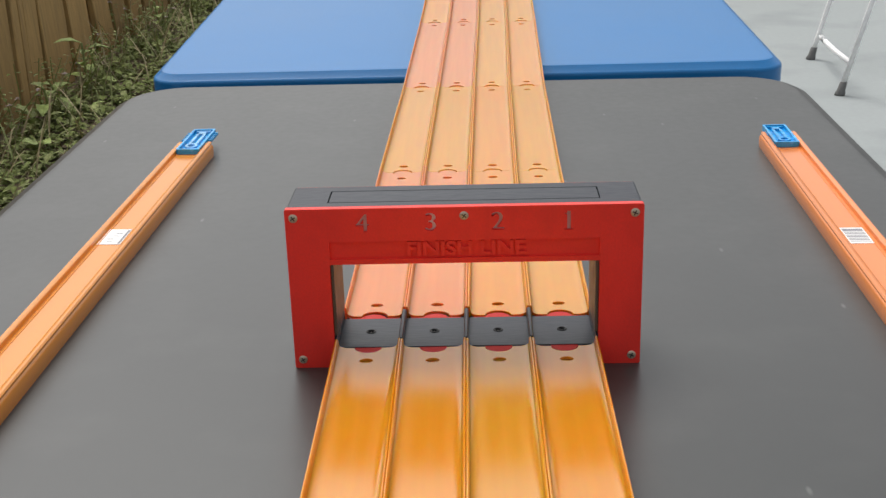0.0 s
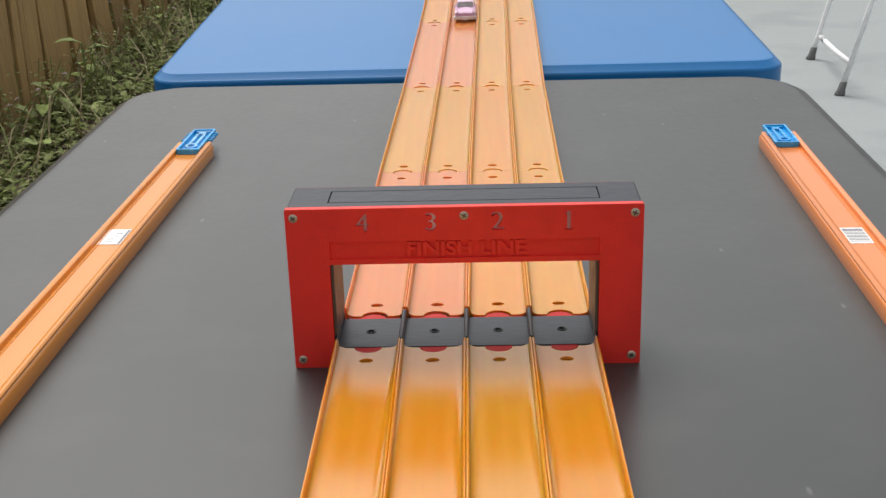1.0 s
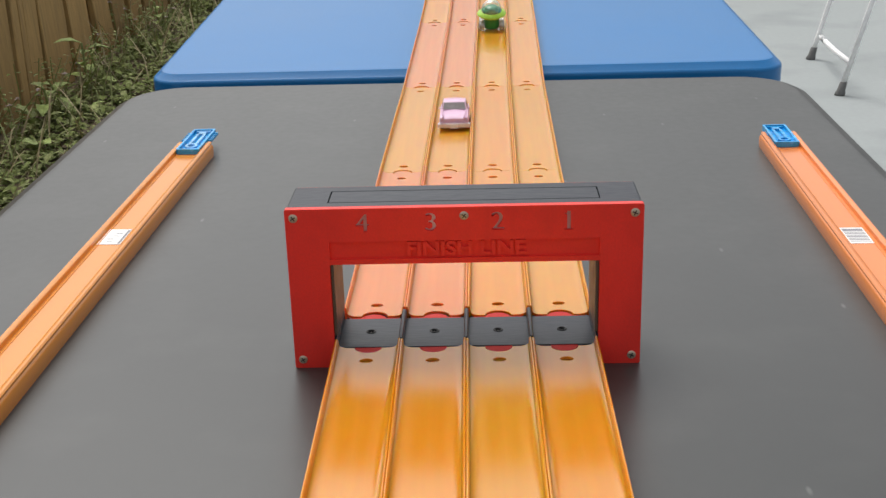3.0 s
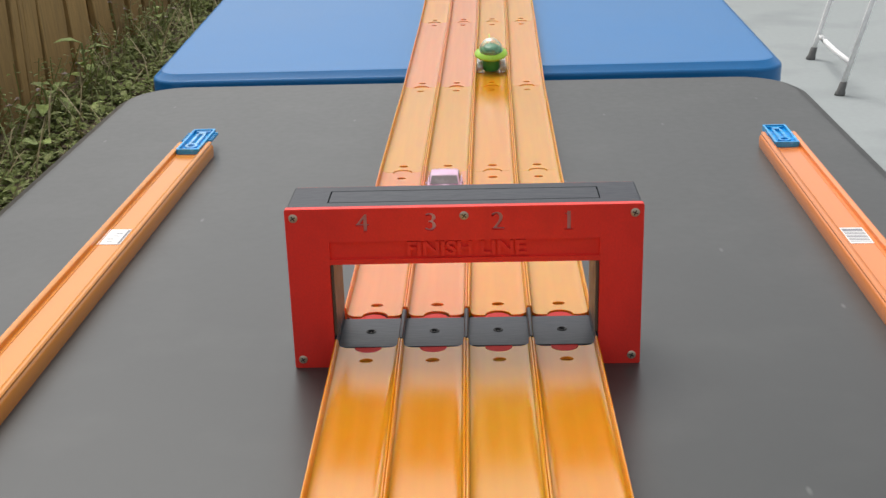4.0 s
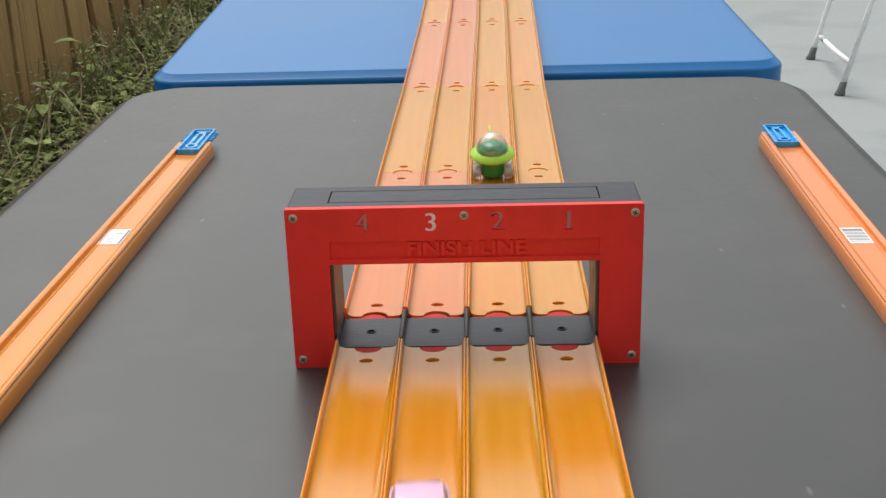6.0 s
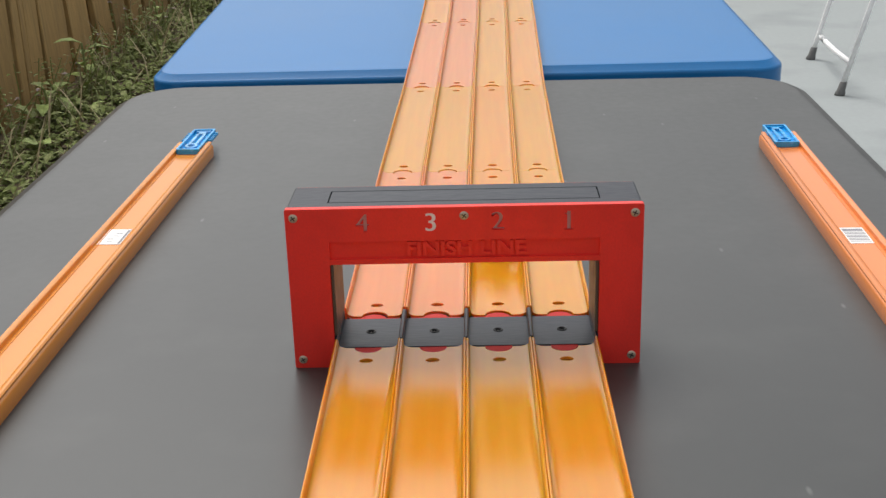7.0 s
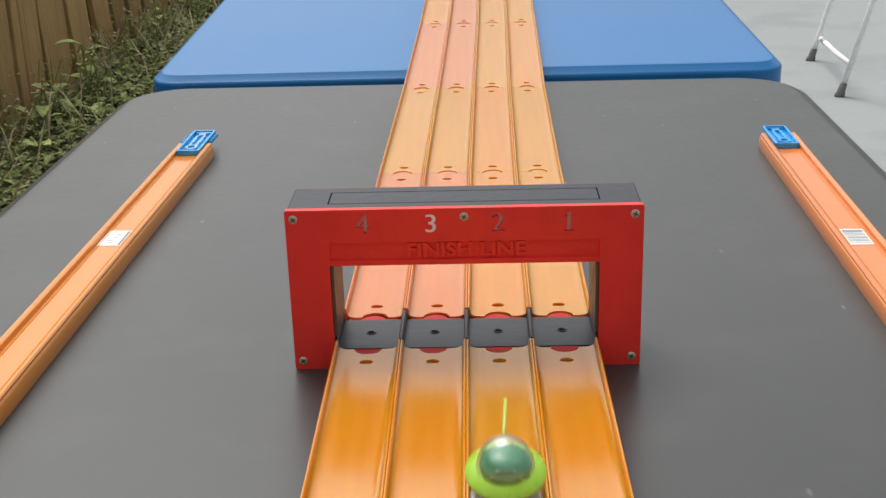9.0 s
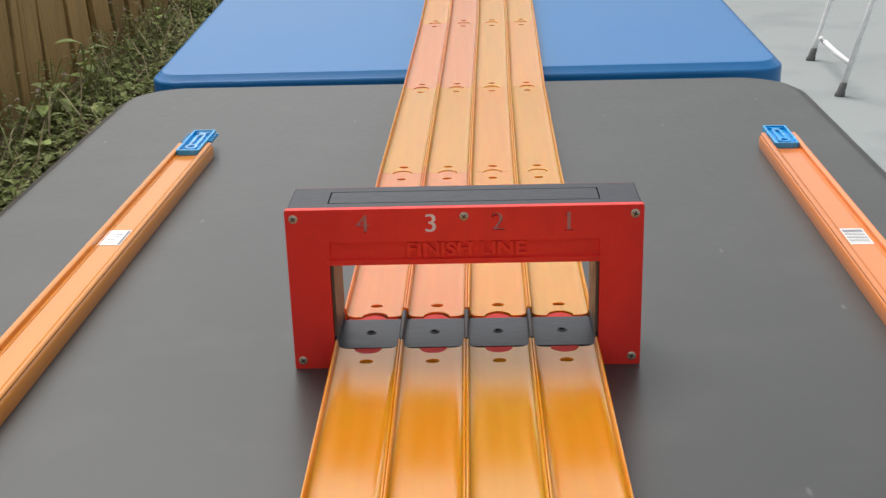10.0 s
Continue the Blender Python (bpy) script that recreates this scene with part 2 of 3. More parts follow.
UPRIGHT = Matrix.Rotation(radians(90), 4, "X")     # xy drawing onto a wall that faces -y


# ---- ground, garden strip, fence ----
def ground():
    bm = bmesh.new()
    xs, ys = [-60, -6, -1.25, -0.6, 1.5, 6, 60], [-60, -6, -1, 2, 5, 9, 60]
    g = [[bm.verts.new((x, y, 0)) for x in xs] for y in ys]
    for j in range(len(ys) - 1):
        for i in range(len(xs) - 1):
            bm.faces.new((g[j][i], g[j][i + 1], g[j + 1][i + 1], g[j + 1][i]))
    tagged(part("ground", bm, M_CONCRETE), "pale grey weathered concrete slab", "ground", kind="structure")
    rnd = random.Random(3)
    bm = bmesh.new()
    nx, ny = 8, 90
    g = []
    for j in range(ny + 1):
        row = []
        for i in range(nx + 1):
            x = -1.85 + 0.75 * i / nx + (rnd.uniform(-0.05, 0.05) if i == nx else 0)
            z = 0.005 + (0.03 * rnd.random() + 0.03 if i < nx else 0)
            row.append(bm.verts.new((x, -1 + 12 * j / ny, z)))
        g.append(row)
    for j in range(ny):
        for i in range(nx):
            bm.faces.new((g[j][i], g[j][i + 1], g[j + 1][i + 1], g[j + 1][i]))
    tagged(part("soil_strip", bm, M_SOIL, smooth=True), "dark bare soil strip along the wooden fence", "soil", kind="structure")


FENCE_X, FENCE_LEAN = -1.56, 3.0


def fence():
    """Board fence along the garden strip; it leans slightly outwards."""
    rnd = random.Random(11)
    f = thing("fence", "brown weathered wooden board fence behind the weeds", "fence", pose(FENCE_X, 0, 0, 0, -FENCE_LEAN, 0), kind="structure")
    for z in (0.30, 1.02):
        part("fence_rail", box(-0.075, -0.035, -1, 11, z, z + 0.09, 0.004, 1), M_WOOD, f)
    # foot of each board, its width and how far it slants along the fence
    fronts = [(3.20, 0.155, 0.14), (3.372, 0.058, 0.16), (3.437, 0.050, 0.15), (3.496, 0.125, 0.16), (3.657, 0.266, 0.07), (3.970, 0.214, 0.0), (4.246, 0.199, -0.06),
              (4.480, 0.177, -0.05), (4.739, 0.172, -0.03), (4.971, 0.155, 0.0), (5.174, 0.235, 0.0)]
    y = 3.14
    while y > -0.8:
        w = rnd.choice((0.14, 0.19, 0.22))
        fronts.append((y - w, w, rnd.uniform(0, 0.1)))
        y -= w + rnd.uniform(0.04, 0.07)
    y = 5.47
    while y < 11:
        w = rnd.choice((0.17, 0.19, 0.22))
        fronts.append((y, w, rnd.uniform(-0.04, 0.04)))
        y += w + rnd.uniform(0.04, 0.07)
    for y, w, skew in fronts:
        wob = rnd.uniform(-0.006, 0.006) + (0.010 if w < 0.07 else 0)
        bm = box(-0.030 + wob, -0.006 + wob, y, y + w, -0.05, 1.32 + rnd.uniform(-0.02, 0.02), 0.004, 1)
        for v in bm.verts:
            v.co.y += (v.co.z - 0.33) * skew
            v.co.x += rnd.uniform(-0.002, 0.002)
        part("fence_board", bm, M_WOOD, f)
        # boards on the far side of the rails cover the gaps
        part("fence_board", box(-0.105, -0.080, y + w - 0.06, y + w + 0.13, -0.05, 1.31, 0.004, 1), M_WOOD, f)


def leaf(bm, base, direction, length, width, droop, rnd, fold=0.25):
    """One leaf of six faces, folded along its rib."""
    d = Vector(direction).normalized()
    side = d.cross(Vector((0, 0, 1)))
    side = side.normalized() if side.length > 1e-3 else Vector((1, 0, 0))
    up = side.cross(d).normalized()
    prev = None
    for k, wf in ((0, 0.12), (0.35, 1.0), (0.7, 0.75), (1, 0.03)):
        c = Vector(base) + d * (length * k) - Vector((0, 0, droop * length * k * k))
        w = width * wf / 2
        row = [bm.verts.new(c - side * w + up * w * fold), bm.verts.new(c), bm.verts.new(c + side * w + up * w * fold)]
        if prev:
            bm.faces.new((prev[0], prev[1], row[1], row[0]))
            bm.faces.new((prev[1], prev[2], row[2], row[1]))
        prev = row


def weeds():
    rnd = random.Random(5)
    low, pale_bm, dry = bmesh.new(), bmesh.new(), bmesh.new()
    for i in range(5600):
        y = rnd.uniform(1.6, 9.5)
        x = FENCE_X + 0.06 + abs(rnd.gauss(0, 0.31))
        if x > -0.98:
            continue
        h = rnd.uniform(0.03, 0.13) * (1.0 - 0.8 * min(1, max(0, (x - FENCE_X) / 0.6)))
        for k in range(rnd.randint(3, 6)):
            z = 0.03 + h * rnd.random()
            a = rnd.uniform(0, 6.28)
            b = low if rnd.random() < 0.65 else pale_bm
            s = rnd.uniform(0.016, 0.050)
            leaf(b, (x + rnd.uniform(-0.05, 0.05), y + rnd.uniform(-0.05, 0.05), z), (math.cos(a), math.sin(a), rnd.uniform(-0.1, 0.8)), s, s * rnd.uniform(0.35, 0.6), rnd.uniform(0.1, 0.5), rnd)
    for i in range(750):
        y = rnd.uniform(1.6, 9.5)
        x = FENCE_X + 0.05 + abs(rnd.gauss(0, 0.22))
        if x > -1.06:
            continue
        a = rnd.uniform(0, 6.28)
        L = rnd.uniform(0.10, 0.34)
        leaf(dry if rnd.random() < 0.75 else pale_bm, (x, y, 0.03), (0.5 * math.cos(a), 0.5 * math.sin(a), 1), L, rnd.uniform(0.003, 0.007), rnd.uniform(0.1, 0.5), rnd, 0.1)
    # wiry stems with tiny leaves and faded flower heads stand against the boards
    heads = bmesh.new()
    for i in range(75):
        y = rnd.uniform(2.6, 6.5)
        x = FENCE_X + rnd.uniform(0.03, 0.14)
        top = Vector((x + rnd.uniform(-0.02, 0.10), y + rnd.uniform(-0.12, 0.12), rnd.uniform(0.12, 0.28)))
        mid = Vector((x, y, 0.02)).lerp(top, 0.55) + Vector((rnd.uniform(-0.02, 0.02), rnd.uniform(-0.03, 0.03), 0.02))
        b = dry if i % 3 == 0 else low
        tube([(x, y, 0.02), mid, top], 0.0016, 4, b)
        for k in range(rnd.randint(8, 16)):
            p = mid.lerp(top, rnd.random()) + Vector((rnd.uniform(-0.02, 0.02), rnd.uniform(-0.03, 0.03), rnd.uniform(-0.03, 0.02)))
            a = rnd.uniform(0, 6.28)
            leaf(low if rnd.random() < 0.6 else pale_bm, p, (math.cos(a), math.sin(a), rnd.uniform(-0.2, 0.6)), rnd.uniform(0.012, 0.030), rnd.uniform(0.006, 0.014), 0.3, rnd)
        if i % 4 == 0:
            for k in range(7):
                a = rnd.uniform(0, 6.28)
                leaf(heads, top, (math.cos(a), math.sin(a), rnd.uniform(0, 1)), 0.012, 0.008, 0.2, rnd)
    tagged(part("flower_heads", heads, M_FADED), "small faded pinkish flower heads on wiry weeds", "flowers", kind="stuff")
    tagged(part("low_weeds", low, M_LEAF[0]), "dark green low weeds growing along the fence", "weeds", kind="stuff")
    tagged(part("pale_weeds", pale_bm, M_LEAF[1]), "pale green small-leaved weeds along the fence", "weeds", kind="stuff")
    tagged(part("dry_grass", dry, M_LEAF[2]), "dry straw-coloured grass stems among the weeds", "grass", kind="stuff")


def broadleaf(x, y, seed, height, leaves):
    rnd = random.Random(seed)
    p = thing("broadleaf_weed", "tall broad-leaved green weed against the wooden fence", "weed", pose(x, y, 0.03), group="broadleaf weeds")
    top = Vector((rnd.uniform(-0.03, 0.05), rnd.uniform(-0.05, 0.05), height))
    part("stem", tube([(0, 0, -0.02), top * 0.5 + Vector((0.01, 0.01, 0)), top], 0.004, 6), M_LEAF[1], p)
    for k in range(leaves):
        f = 0.3 + 0.7 * k / max(1, leaves - 1)
        a = k * 2.4 + rnd.uniform(-0.4, 0.4)
        bm = bmesh.new()
        s = rnd.uniform(0.065, 0.110)
        leaf(bm, (0, 0, 0), (math.cos(a), math.sin(a), rnd.uniform(0.2, 0.9)), s, s * rnd.uniform(0.45, 0.65), rnd.uniform(0.2, 0.6), rnd)
        part("leaf", bm, M_LEAF[3] if rnd.random() < 0.7 else M_LEAF[1], p, at=Matrix.Translation(top * f))


def unseen_wall():
    """Plain unseen wall, added beyond the tables to dim the low sky in reflections."""
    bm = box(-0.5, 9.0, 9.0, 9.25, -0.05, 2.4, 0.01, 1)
    tagged(part("unseen_wall_north", bm, M_RENDER), "plain pale rendered wall added out of view to dim reflected sky", "wall", kind="structure")


ground()
unseen_wall()
fence()
weeds()
for i, (x, y, h, n) in enumerate(((-1.43, 3.55, 0.22, 5), (-1.42, 3.68, 0.19, 4), (-1.43, 3.17, 0.17, 5), (-1.42, 3.28, 0.14, 5), (-1.40, 3.33, 0.07, 6), (-1.43, 3.05, 0.11, 5), (-1.38, 2.85, 0.07, 6), (-1.44, 4.67, 0.18, 5), (-1.36, 3.40, 0.05, 6))):
    broadleaf(x, y, 40 + i, h, n)


# ---- white tubular stand on the slab ----
def stand():
    s = thing("tubular_stand", "white painted tubular metal stand with dark rubber feet", "stand", pose(1.27, 3.93, 0))
    part("leg", tube([(-0.020, -0.30, 0.03), (0.058, -0.30, 0.332), (0.255, -0.28, 1.10)], 0.0096, 14), M_WHITE_TUBE, s, smooth=True)
    part("leg", tube([(0.020, 0.29, 0.03), (0.034, 0.29, 0.085), (0.073, 0.29, 0.233), (0.29, 0.27, 1.10)], 0.0096, 14), M_WHITE_TUBE, s, smooth=True)
    bar = part("crossbar", tube([(0.044, 0.285, 0.090), (0.023, 0.0, 0.097), (0.003, -0.29, 0.112)], 0.0094, 14), M_WHITE_TUBE, s, smooth=True)
    part("collar", tube([(0.040, 0.235, 0.091), (0.036, 0.185, 0.092)], 0.0103, 14), M_STEEL, bar, smooth=True)
    part("top_bar", tube([(0.29, 0.27, 1.10), (0.255, -0.28, 1.10)], 0.0096, 14), M_WHITE_TUBE, s, smooth=True)
    part("leg", tube([(0.285, 0.26, 1.09), (0.62, 0.28, 0.03)], 0.0096, 14), M_WHITE_TUBE, s, smooth=True)
    part("leg", tube([(0.250, -0.27, 1.09), (0.60, -0.29, 0.03)], 0.0096, 14), M_WHITE_TUBE, s, smooth=True)
    for x, y in ((-0.028, -0.30), (0.012, 0.29), (0.62, 0.28), (0.60, -0.29)):
        bm = lathe([(0, 0), (0.018, 0), (0.018, 0.009), (0.0145, 0.018), (0.0125, 0.046), (0.009, 0.049)], 16)
        for v in bm.verts:
            v.co.x += v.co.z * 0.25
        part("foot", bm, M_RUBBER, s, "dark grey rubber foot", smooth=True, at=pose(x, y, 0))


stand()


# ---- the two folding tables ----
def table(name, label, at, w, length, r, material, edge, lip, drop, rise=0.0):
    """Moulded folding table: origin at the middle of the far or near short edge, top surface at z = 0, going to +y."""
    t = thing(name, label, "table", at, group="folding tables")
    bm = bmesh.new()
    rings = []
    for inset, z in ((0.0012, -edge), (0.0, -edge + 0.004), (0.0, -drop - 0.0045), (0.0007, -drop - 0.0022), (0.0022, -drop - 0.0006), (0.0042, -drop + 0.0006), (lip, -0.0006), (lip + 0.003, -0.0001), (lip + 0.007, 0.0)):
        rings.append([bm.verts.new((x, y, z)) for x, y in rounded(-w / 2 + inset, w / 2 - inset, inset, length - inset, max(r - inset, 0.01), 12)])
    k = len(rings[0])
    for a, b in zip(rings, rings[1:]):
        for i in range(k):
            bm.faces.new((a[i], a[(i + 1) % k], b[(i + 1) % k], b[i]))
    bm.faces.new(rings[-1])
    bm.faces.new(rings[0][::-1])
    top = part("tabletop", bm, material, t)
    for p in top.data.polygons:
        p.use_smooth = len(p.vertices) == 4
    top.data.set_sharp_from_angle(angle=radians(12))
    for y in (0.28, length - 0.28):
        for x in (-w / 2 + 0.1, w / 2 - 0.1):
            part("leg", tube([(x, y, -edge), (x + 0.0, y, -0.739 - rise * y)], 0.014, 12), M_STEEL, t, smooth=True)
        part("brace", tube([(-w / 2 + 0.1, y, -0.45), (w / 2 - 0.1, y, -0.45)], 0.011, 10), M_STEEL, t, smooth=True)
    return t


table("folding_table", "dark grey moulded plastic folding table with rounded corners", pose(-0.0215, 0.797, TABLE, 0, 0, 180), 0.814, 1.83, 0.078, M_GREY, 0.045, 0.015, 0.0062)
table("folding_table", "blue moulded plastic folding table, slightly sloping", pose(-0.0155, 0.845, TABLE + 0.001, 2.0, 0, 0.8), 0.815, 1.83, 0.040, M_BLUE, 0.045, 0.012, 0.0075, math.tan(radians(2.0)))


# ---- orange track sections ----
END, NOTCH = 0.030, 0.0086


def section_meshes(length, material, short=0.0003):
    """One straight piece of toy track, y from 0 to length: an upturned rail for each side and a faintly dished floor with oval holes and half-round notches."""
    half, fl, t = 0.02048, 0.0110, 0.0018
    dish = [(fl, 0.0), (0.0135, 0.00008), (0.0150, 0.00028), (0.0163, 0.00062), (0.0174, 0.0011), (0.0181, 0.0016)]
    rail = [dish[-1], (0.0184, 0.0022), (0.01855, 0.0034), (0.0187, 0.0054), (0.0190, 0.0062), (0.0195, 0.0065), (0.0201, 0.0064), (0.02040, 0.0060), (half, -0.0085), (0.0190, -0.0085), (0.0186, -0.0012), (0.0181, 0.0016 - t)]
    made = []
    for outline in (rail, [(-x, z) for x, z in rail[::-1]]):
        me = finish(sweep(outline, 0.0003, length - short), "rail", material, True)
        me.set_sharp_from_angle(angle=radians(40))
        made.append(("rail", me))
    bm = sweep([(-fl, 0), (-fl, -t), (fl, -t), (fl, 0)], END, length - END, caps=False)
    for y_end, inward in ((0.0, 1), (length, -1)):
        y_in, ye = y_end + inward * END, y_end + inward * 0.0003
        outer = [(-fl, y_in), (-fl, ye)]
        outer += [(NOTCH * math.cos(a), ye + inward * 0.85 * NOTCH * math.sin(a)) for a in [math.pi * (1 - i / 14) for i in range(15)]]
        outer += [(fl, ye), (fl, y_in)]
        plate(outer, [ellipse(0, y_end + inward * 0.0185, 0.0042, 0.0030)], -t, 0.0, bm)
    wing = dish + [(x, z - t) for x, z in dish[::-1]]
    ys = [0.0003, END, length - END, length - 0.0003]
    for side in (1, -1):
        outline = wing if side > 0 else [(-x, z) for x, z in wing[::-1]]
        for a, b in zip(ys, ys[1:]):
            sweep(outline, a, b, bm)
    bmesh.ops.remove_doubles(bm, verts=bm.verts, dist=2e-6)
    # no walls inside the floor where its strips meet
    inner = [f for f in bm.faces if any(all(abs(v.co.x - x) < 1e-5 for v in f.verts) for x in (-fl, fl)) or any(all(abs(v.co.y - y) < 1e-5 for v in f.verts) for y in ys[1:3])]
    bmesh.ops.delete(bm, geom=inner, context="FACES")
    me = finish(bm, "floor_strip", material, True)
    me.set_sharp_from_angle(angle=radians(30))
    made.append(("floor_strip", me))
    return made


# stations along the lanes: y, height of the floor over the table, sideways shift
STATIONS = [(-1.010, 0.0095, 0.0130), (-0.675, 0.0095, 0.0095), (-0.338, 0.0105, 0.0055), (-0.001, 0.0136, 0.0), (0.0475, 0.0136, 0.0),
            (0.374, 0.0120, -0.0026), (0.714, 0.0095, -0.0026), (1.067, 0.0195, -0.0008), (1.415, 0.0320, -0.0010), (1.76, 0.0445, -0.001), (2.10, 0.057, -0.001), (2.44, 0.0695, -0.001)]
TINTS = {2: (0, 0, 2, 0), 4: (1, 1, 0, 2), 5: (2, 2, 0, 2), 6: (1, 1, 2, 0), 7: (0, 1, 2, 2)}      # by section, lanes from left


def tracks():
    meshes = {}
    for s in range(len(STATIONS) - 1):
        (y0, z0, x0), (y1, z1, x1) = STATIONS[s], STATIONS[s + 1]
        if s == 3:
            continue        # the finish gate sits here
        length = math.hypot(y1 - y0, z1 - z0, x1 - x0)
        for lane in range(4):
            tint = TINTS.get(s, (0, 0, 0, 0))[lane]
            key = (s, tint)
            if key not in meshes:
                meshes[key] = section_meshes(length, ORANGES[tint], 0.0003)
            tilt, turn = math.degrees(math.asin((z1 - z0) / length)), math.degrees(math.atan2(x0 - x1, y1 - y0))
            t = thing("track_section", "", "", pose(x0 + (lane - 1.5) * PITCH, y0, TABLE + z0, tilt, 0, turn))
            for name, me in meshes[key]:
                part(name, me, None, t)
            words = ("orange", "pinkish orange", "yellowish orange")[tint]
            tagged(t, words + " plastic toy race track section with raised edges", "toy track", group="race lanes")
            if s in (2, 4):
                end = length if s == 2 else 0.0
                way = -1 if s == 2 else 1
                part("underlay", box(-0.0110, 0.0110, min(way * 0.011, way * 0.028), max(way * 0.011, way * 0.028), -0.0034, -0.0021), ORANGES[tint], t, at=Matrix.Translation((0, end, 0)))
            if s != 2:
                bm = plate([(0.0078 * math.cos(a), 0.85 * 0.0078 * math.sin(a)) for a in [2 * math.pi * i / 28 for i in range(28)]], [], -0.0022, -0.0006)
                box(-0.0125, 0.0125, -0.028, 0.028, -0.0036, -0.0022, 0.0004, 1, bm)
                part("connector", bm, ORANGES[tint], t, "orange connector tongue", at=Matrix.Translation((0, length, 0)))


tracks()


# ---- finish gate ----
GATE = pose(0.0, 0.0, TABLE, 0, 0, 0.59)
GL, GR, GH, GD = -0.1084, 0.1089, 0.1059, 0.0470


def cut(plate_bm, cutters, name, material):
    """A plate with solid cutters taken out of it."""
    a = new(name, finish(plate_bm, name, material))
    made = []
    for bm in cutters:
        c = new("cutter", finish(bm, "cutter", material))
        mod = a.modifiers.new("cut", "BOOLEAN")
        mod.operation, mod.solver, mod.object = "DIFFERENCE", "EXACT", c
        made.append(c)
    me = bpy.data.meshes.new_from_object(a.evaluated_get(bpy.context.evaluated_depsgraph_get()))
    a.modifiers.clear()
    a.data = me
    for c in made:
        bpy.data.objects.remove(c)
    return a


LIT_DIGIT = []           # whiter plate standing in for the winning lane's lit number


def gate():
    g = thing("finish_gate", "red and black printed plastic four-lane finish gate", "finish gate", GATE)
    r = 0.0013
    ox, oz = 0.0826, 0.0697            # inner opening
    fp = 0.0045                        # thickness of the red plates
    outline = rounded(GL, GR, 0.0, GH, r)
    opening = [(-ox, 0.0045), (ox, 0.0045), (ox, oz), (-ox, oz)]
    digits = (("4", -0.0612, M_DIGIT), ("3", -0.0197, M_DIGIT_LIT), ("2", 0.0209, M_DIGIT), ("1", 0.0638, M_DIGIT))
    cutters = []
    for d, x, _ in digits:
        for dx in (-0.0003, 0.0003):
            b = letters(d, 0.0165, 0.012)
            bmesh.ops.transform(b, matrix=UPRIGHT @ Matrix.Translation((x + dx, 0.0957, 0)), verts=b.verts)
            cutters.append(b)
    cutters.append(box(0.0610, 0.0666, -0.006, 0.006, 0.0899, 0.0909))      # foot and flag of the numeral one
    cutters.append(box(0.0614, 0.0636, -0.006, 0.006, 0.0995, 0.1006))
    cutters.append(box(-0.0822, 0.0827, -0.01, 0.0022, 0.0729, 0.0845))
    bm = plate(outline, [opening], -fp, 0.0)
    bmesh.ops.transform(bm, matrix=UPRIGHT, verts=bm.verts)
    front = cut(bm, cutters, "front_plate", M_RED)
    front.parent = g
    front["label"] = "red front plate with cut-out lane numbers"
    # lettering stands in the recess of the front plate
    b = letters("FINISH LINE", 0.0125, 0.0034, 0.00036)
    bmesh.ops.transform(b, matrix=UPRIGHT @ Matrix.Translation((0.0012, 0.0787, 0)) @ Matrix.Diagonal((1.12, 1.0, 1, 1)), verts=b.verts)
    part("lettering", b, M_RED, front, "raised red lettering", at=Matrix.Translation((0, 0.0020, 0)))
    for d, x, m in digits:
        p = part("diffuser", box(x - 0.008, x + 0.008, 0.0026, 0.0040, 0.0865, 0.1045), m, front, "pale number diffuser")
        if m is M_DIGIT_LIT:
            LIT_DIGIT.append(p)
    # rear red plate
    bm = plate(rounded(GL + 0.0014, GR - 0.0014, 0.0, GH - 0.0012, r), [opening], 0, 0.0018)
    bmesh.ops.transform(bm, matrix=Matrix.Translation((0, GD, 0)) @ UPRIGHT, verts=bm.verts)
    part("rear_plate", bm, M_RED, g)
    # black body between the plates: two posts and a head
    y0, y1 = fp + 0.0002, GD - 0.0020
    bm = bmesh.new()
    prof_l = [(GL + 0.0008, 0.0005), (-ox + 0.001, 0.0005), (-ox + 0.001, oz), (GL + 0.0008, oz)]
    sweep(prof_l, y0, y1, bm)
    part("post", bm, M_BLACK, g, "black post")
    part("post", sweep([(ox - 0.001, 0.0005), (GR - 0.0008, 0.0005), (GR - 0.0008, oz), (ox - 0.001, oz)], y0, y1), M_BLACK, g, "black post")
    head = bmesh.new()
    hw = rounded(GL + 0.0006, GR - 0.0006, oz - 0.0005, GH - 0.0006, 0.0016)
    sweep(hw[::-1], y0, y1, head)
    groove = []
    lid = (-0.0835, 0.0838, 0.0135, 0.0362)
    t = 0.0009
    for x0, x1, a, b2 in ((lid[0], lid[1], lid[3] - t, lid[3]), (lid[0], lid[0] + t, lid[2], lid[3]), (lid[1] - t, lid[1], lid[2], lid[3]), (lid[0], lid[1], lid[2], lid[2] + t)):
        groove.append(box(x0, x1, a, b2, GH - 0.003, GH + 0.004))
    h = cut(head, groove, "head", M_BLACK)
    h.parent = g
    h["label"] = "black head with a lid groove"
    part("inner_lining", box(-ox + 0.0004, -ox + 0.0022, 0.0010, 0.046, 0.022, oz - 0.0006), M_TAUPE, g, "brown inner side")
    part("inner_lining", box(ox - 0.0022, ox - 0.0004, 0.0010, 0.046, 0.022, oz - 0.0006), M_TAUPE, g, "brown inner side")
    # lane bed with its dividers and sensor rings
    bed_z = 0.0136
    holes = [ellipse((i - 1.5) * PITCH, GD / 2, 0.0021, 0.0021, 16) for i in range(4)]
    part("lane_bed", plate([(-0.0812, 0.0006), (0.0812, 0.0006), (0.0812, GD - 0.003), (-0.0812, GD - 0.003)], holes, 0.0015, bed_z), M_BLACK, g, "black lane bed")
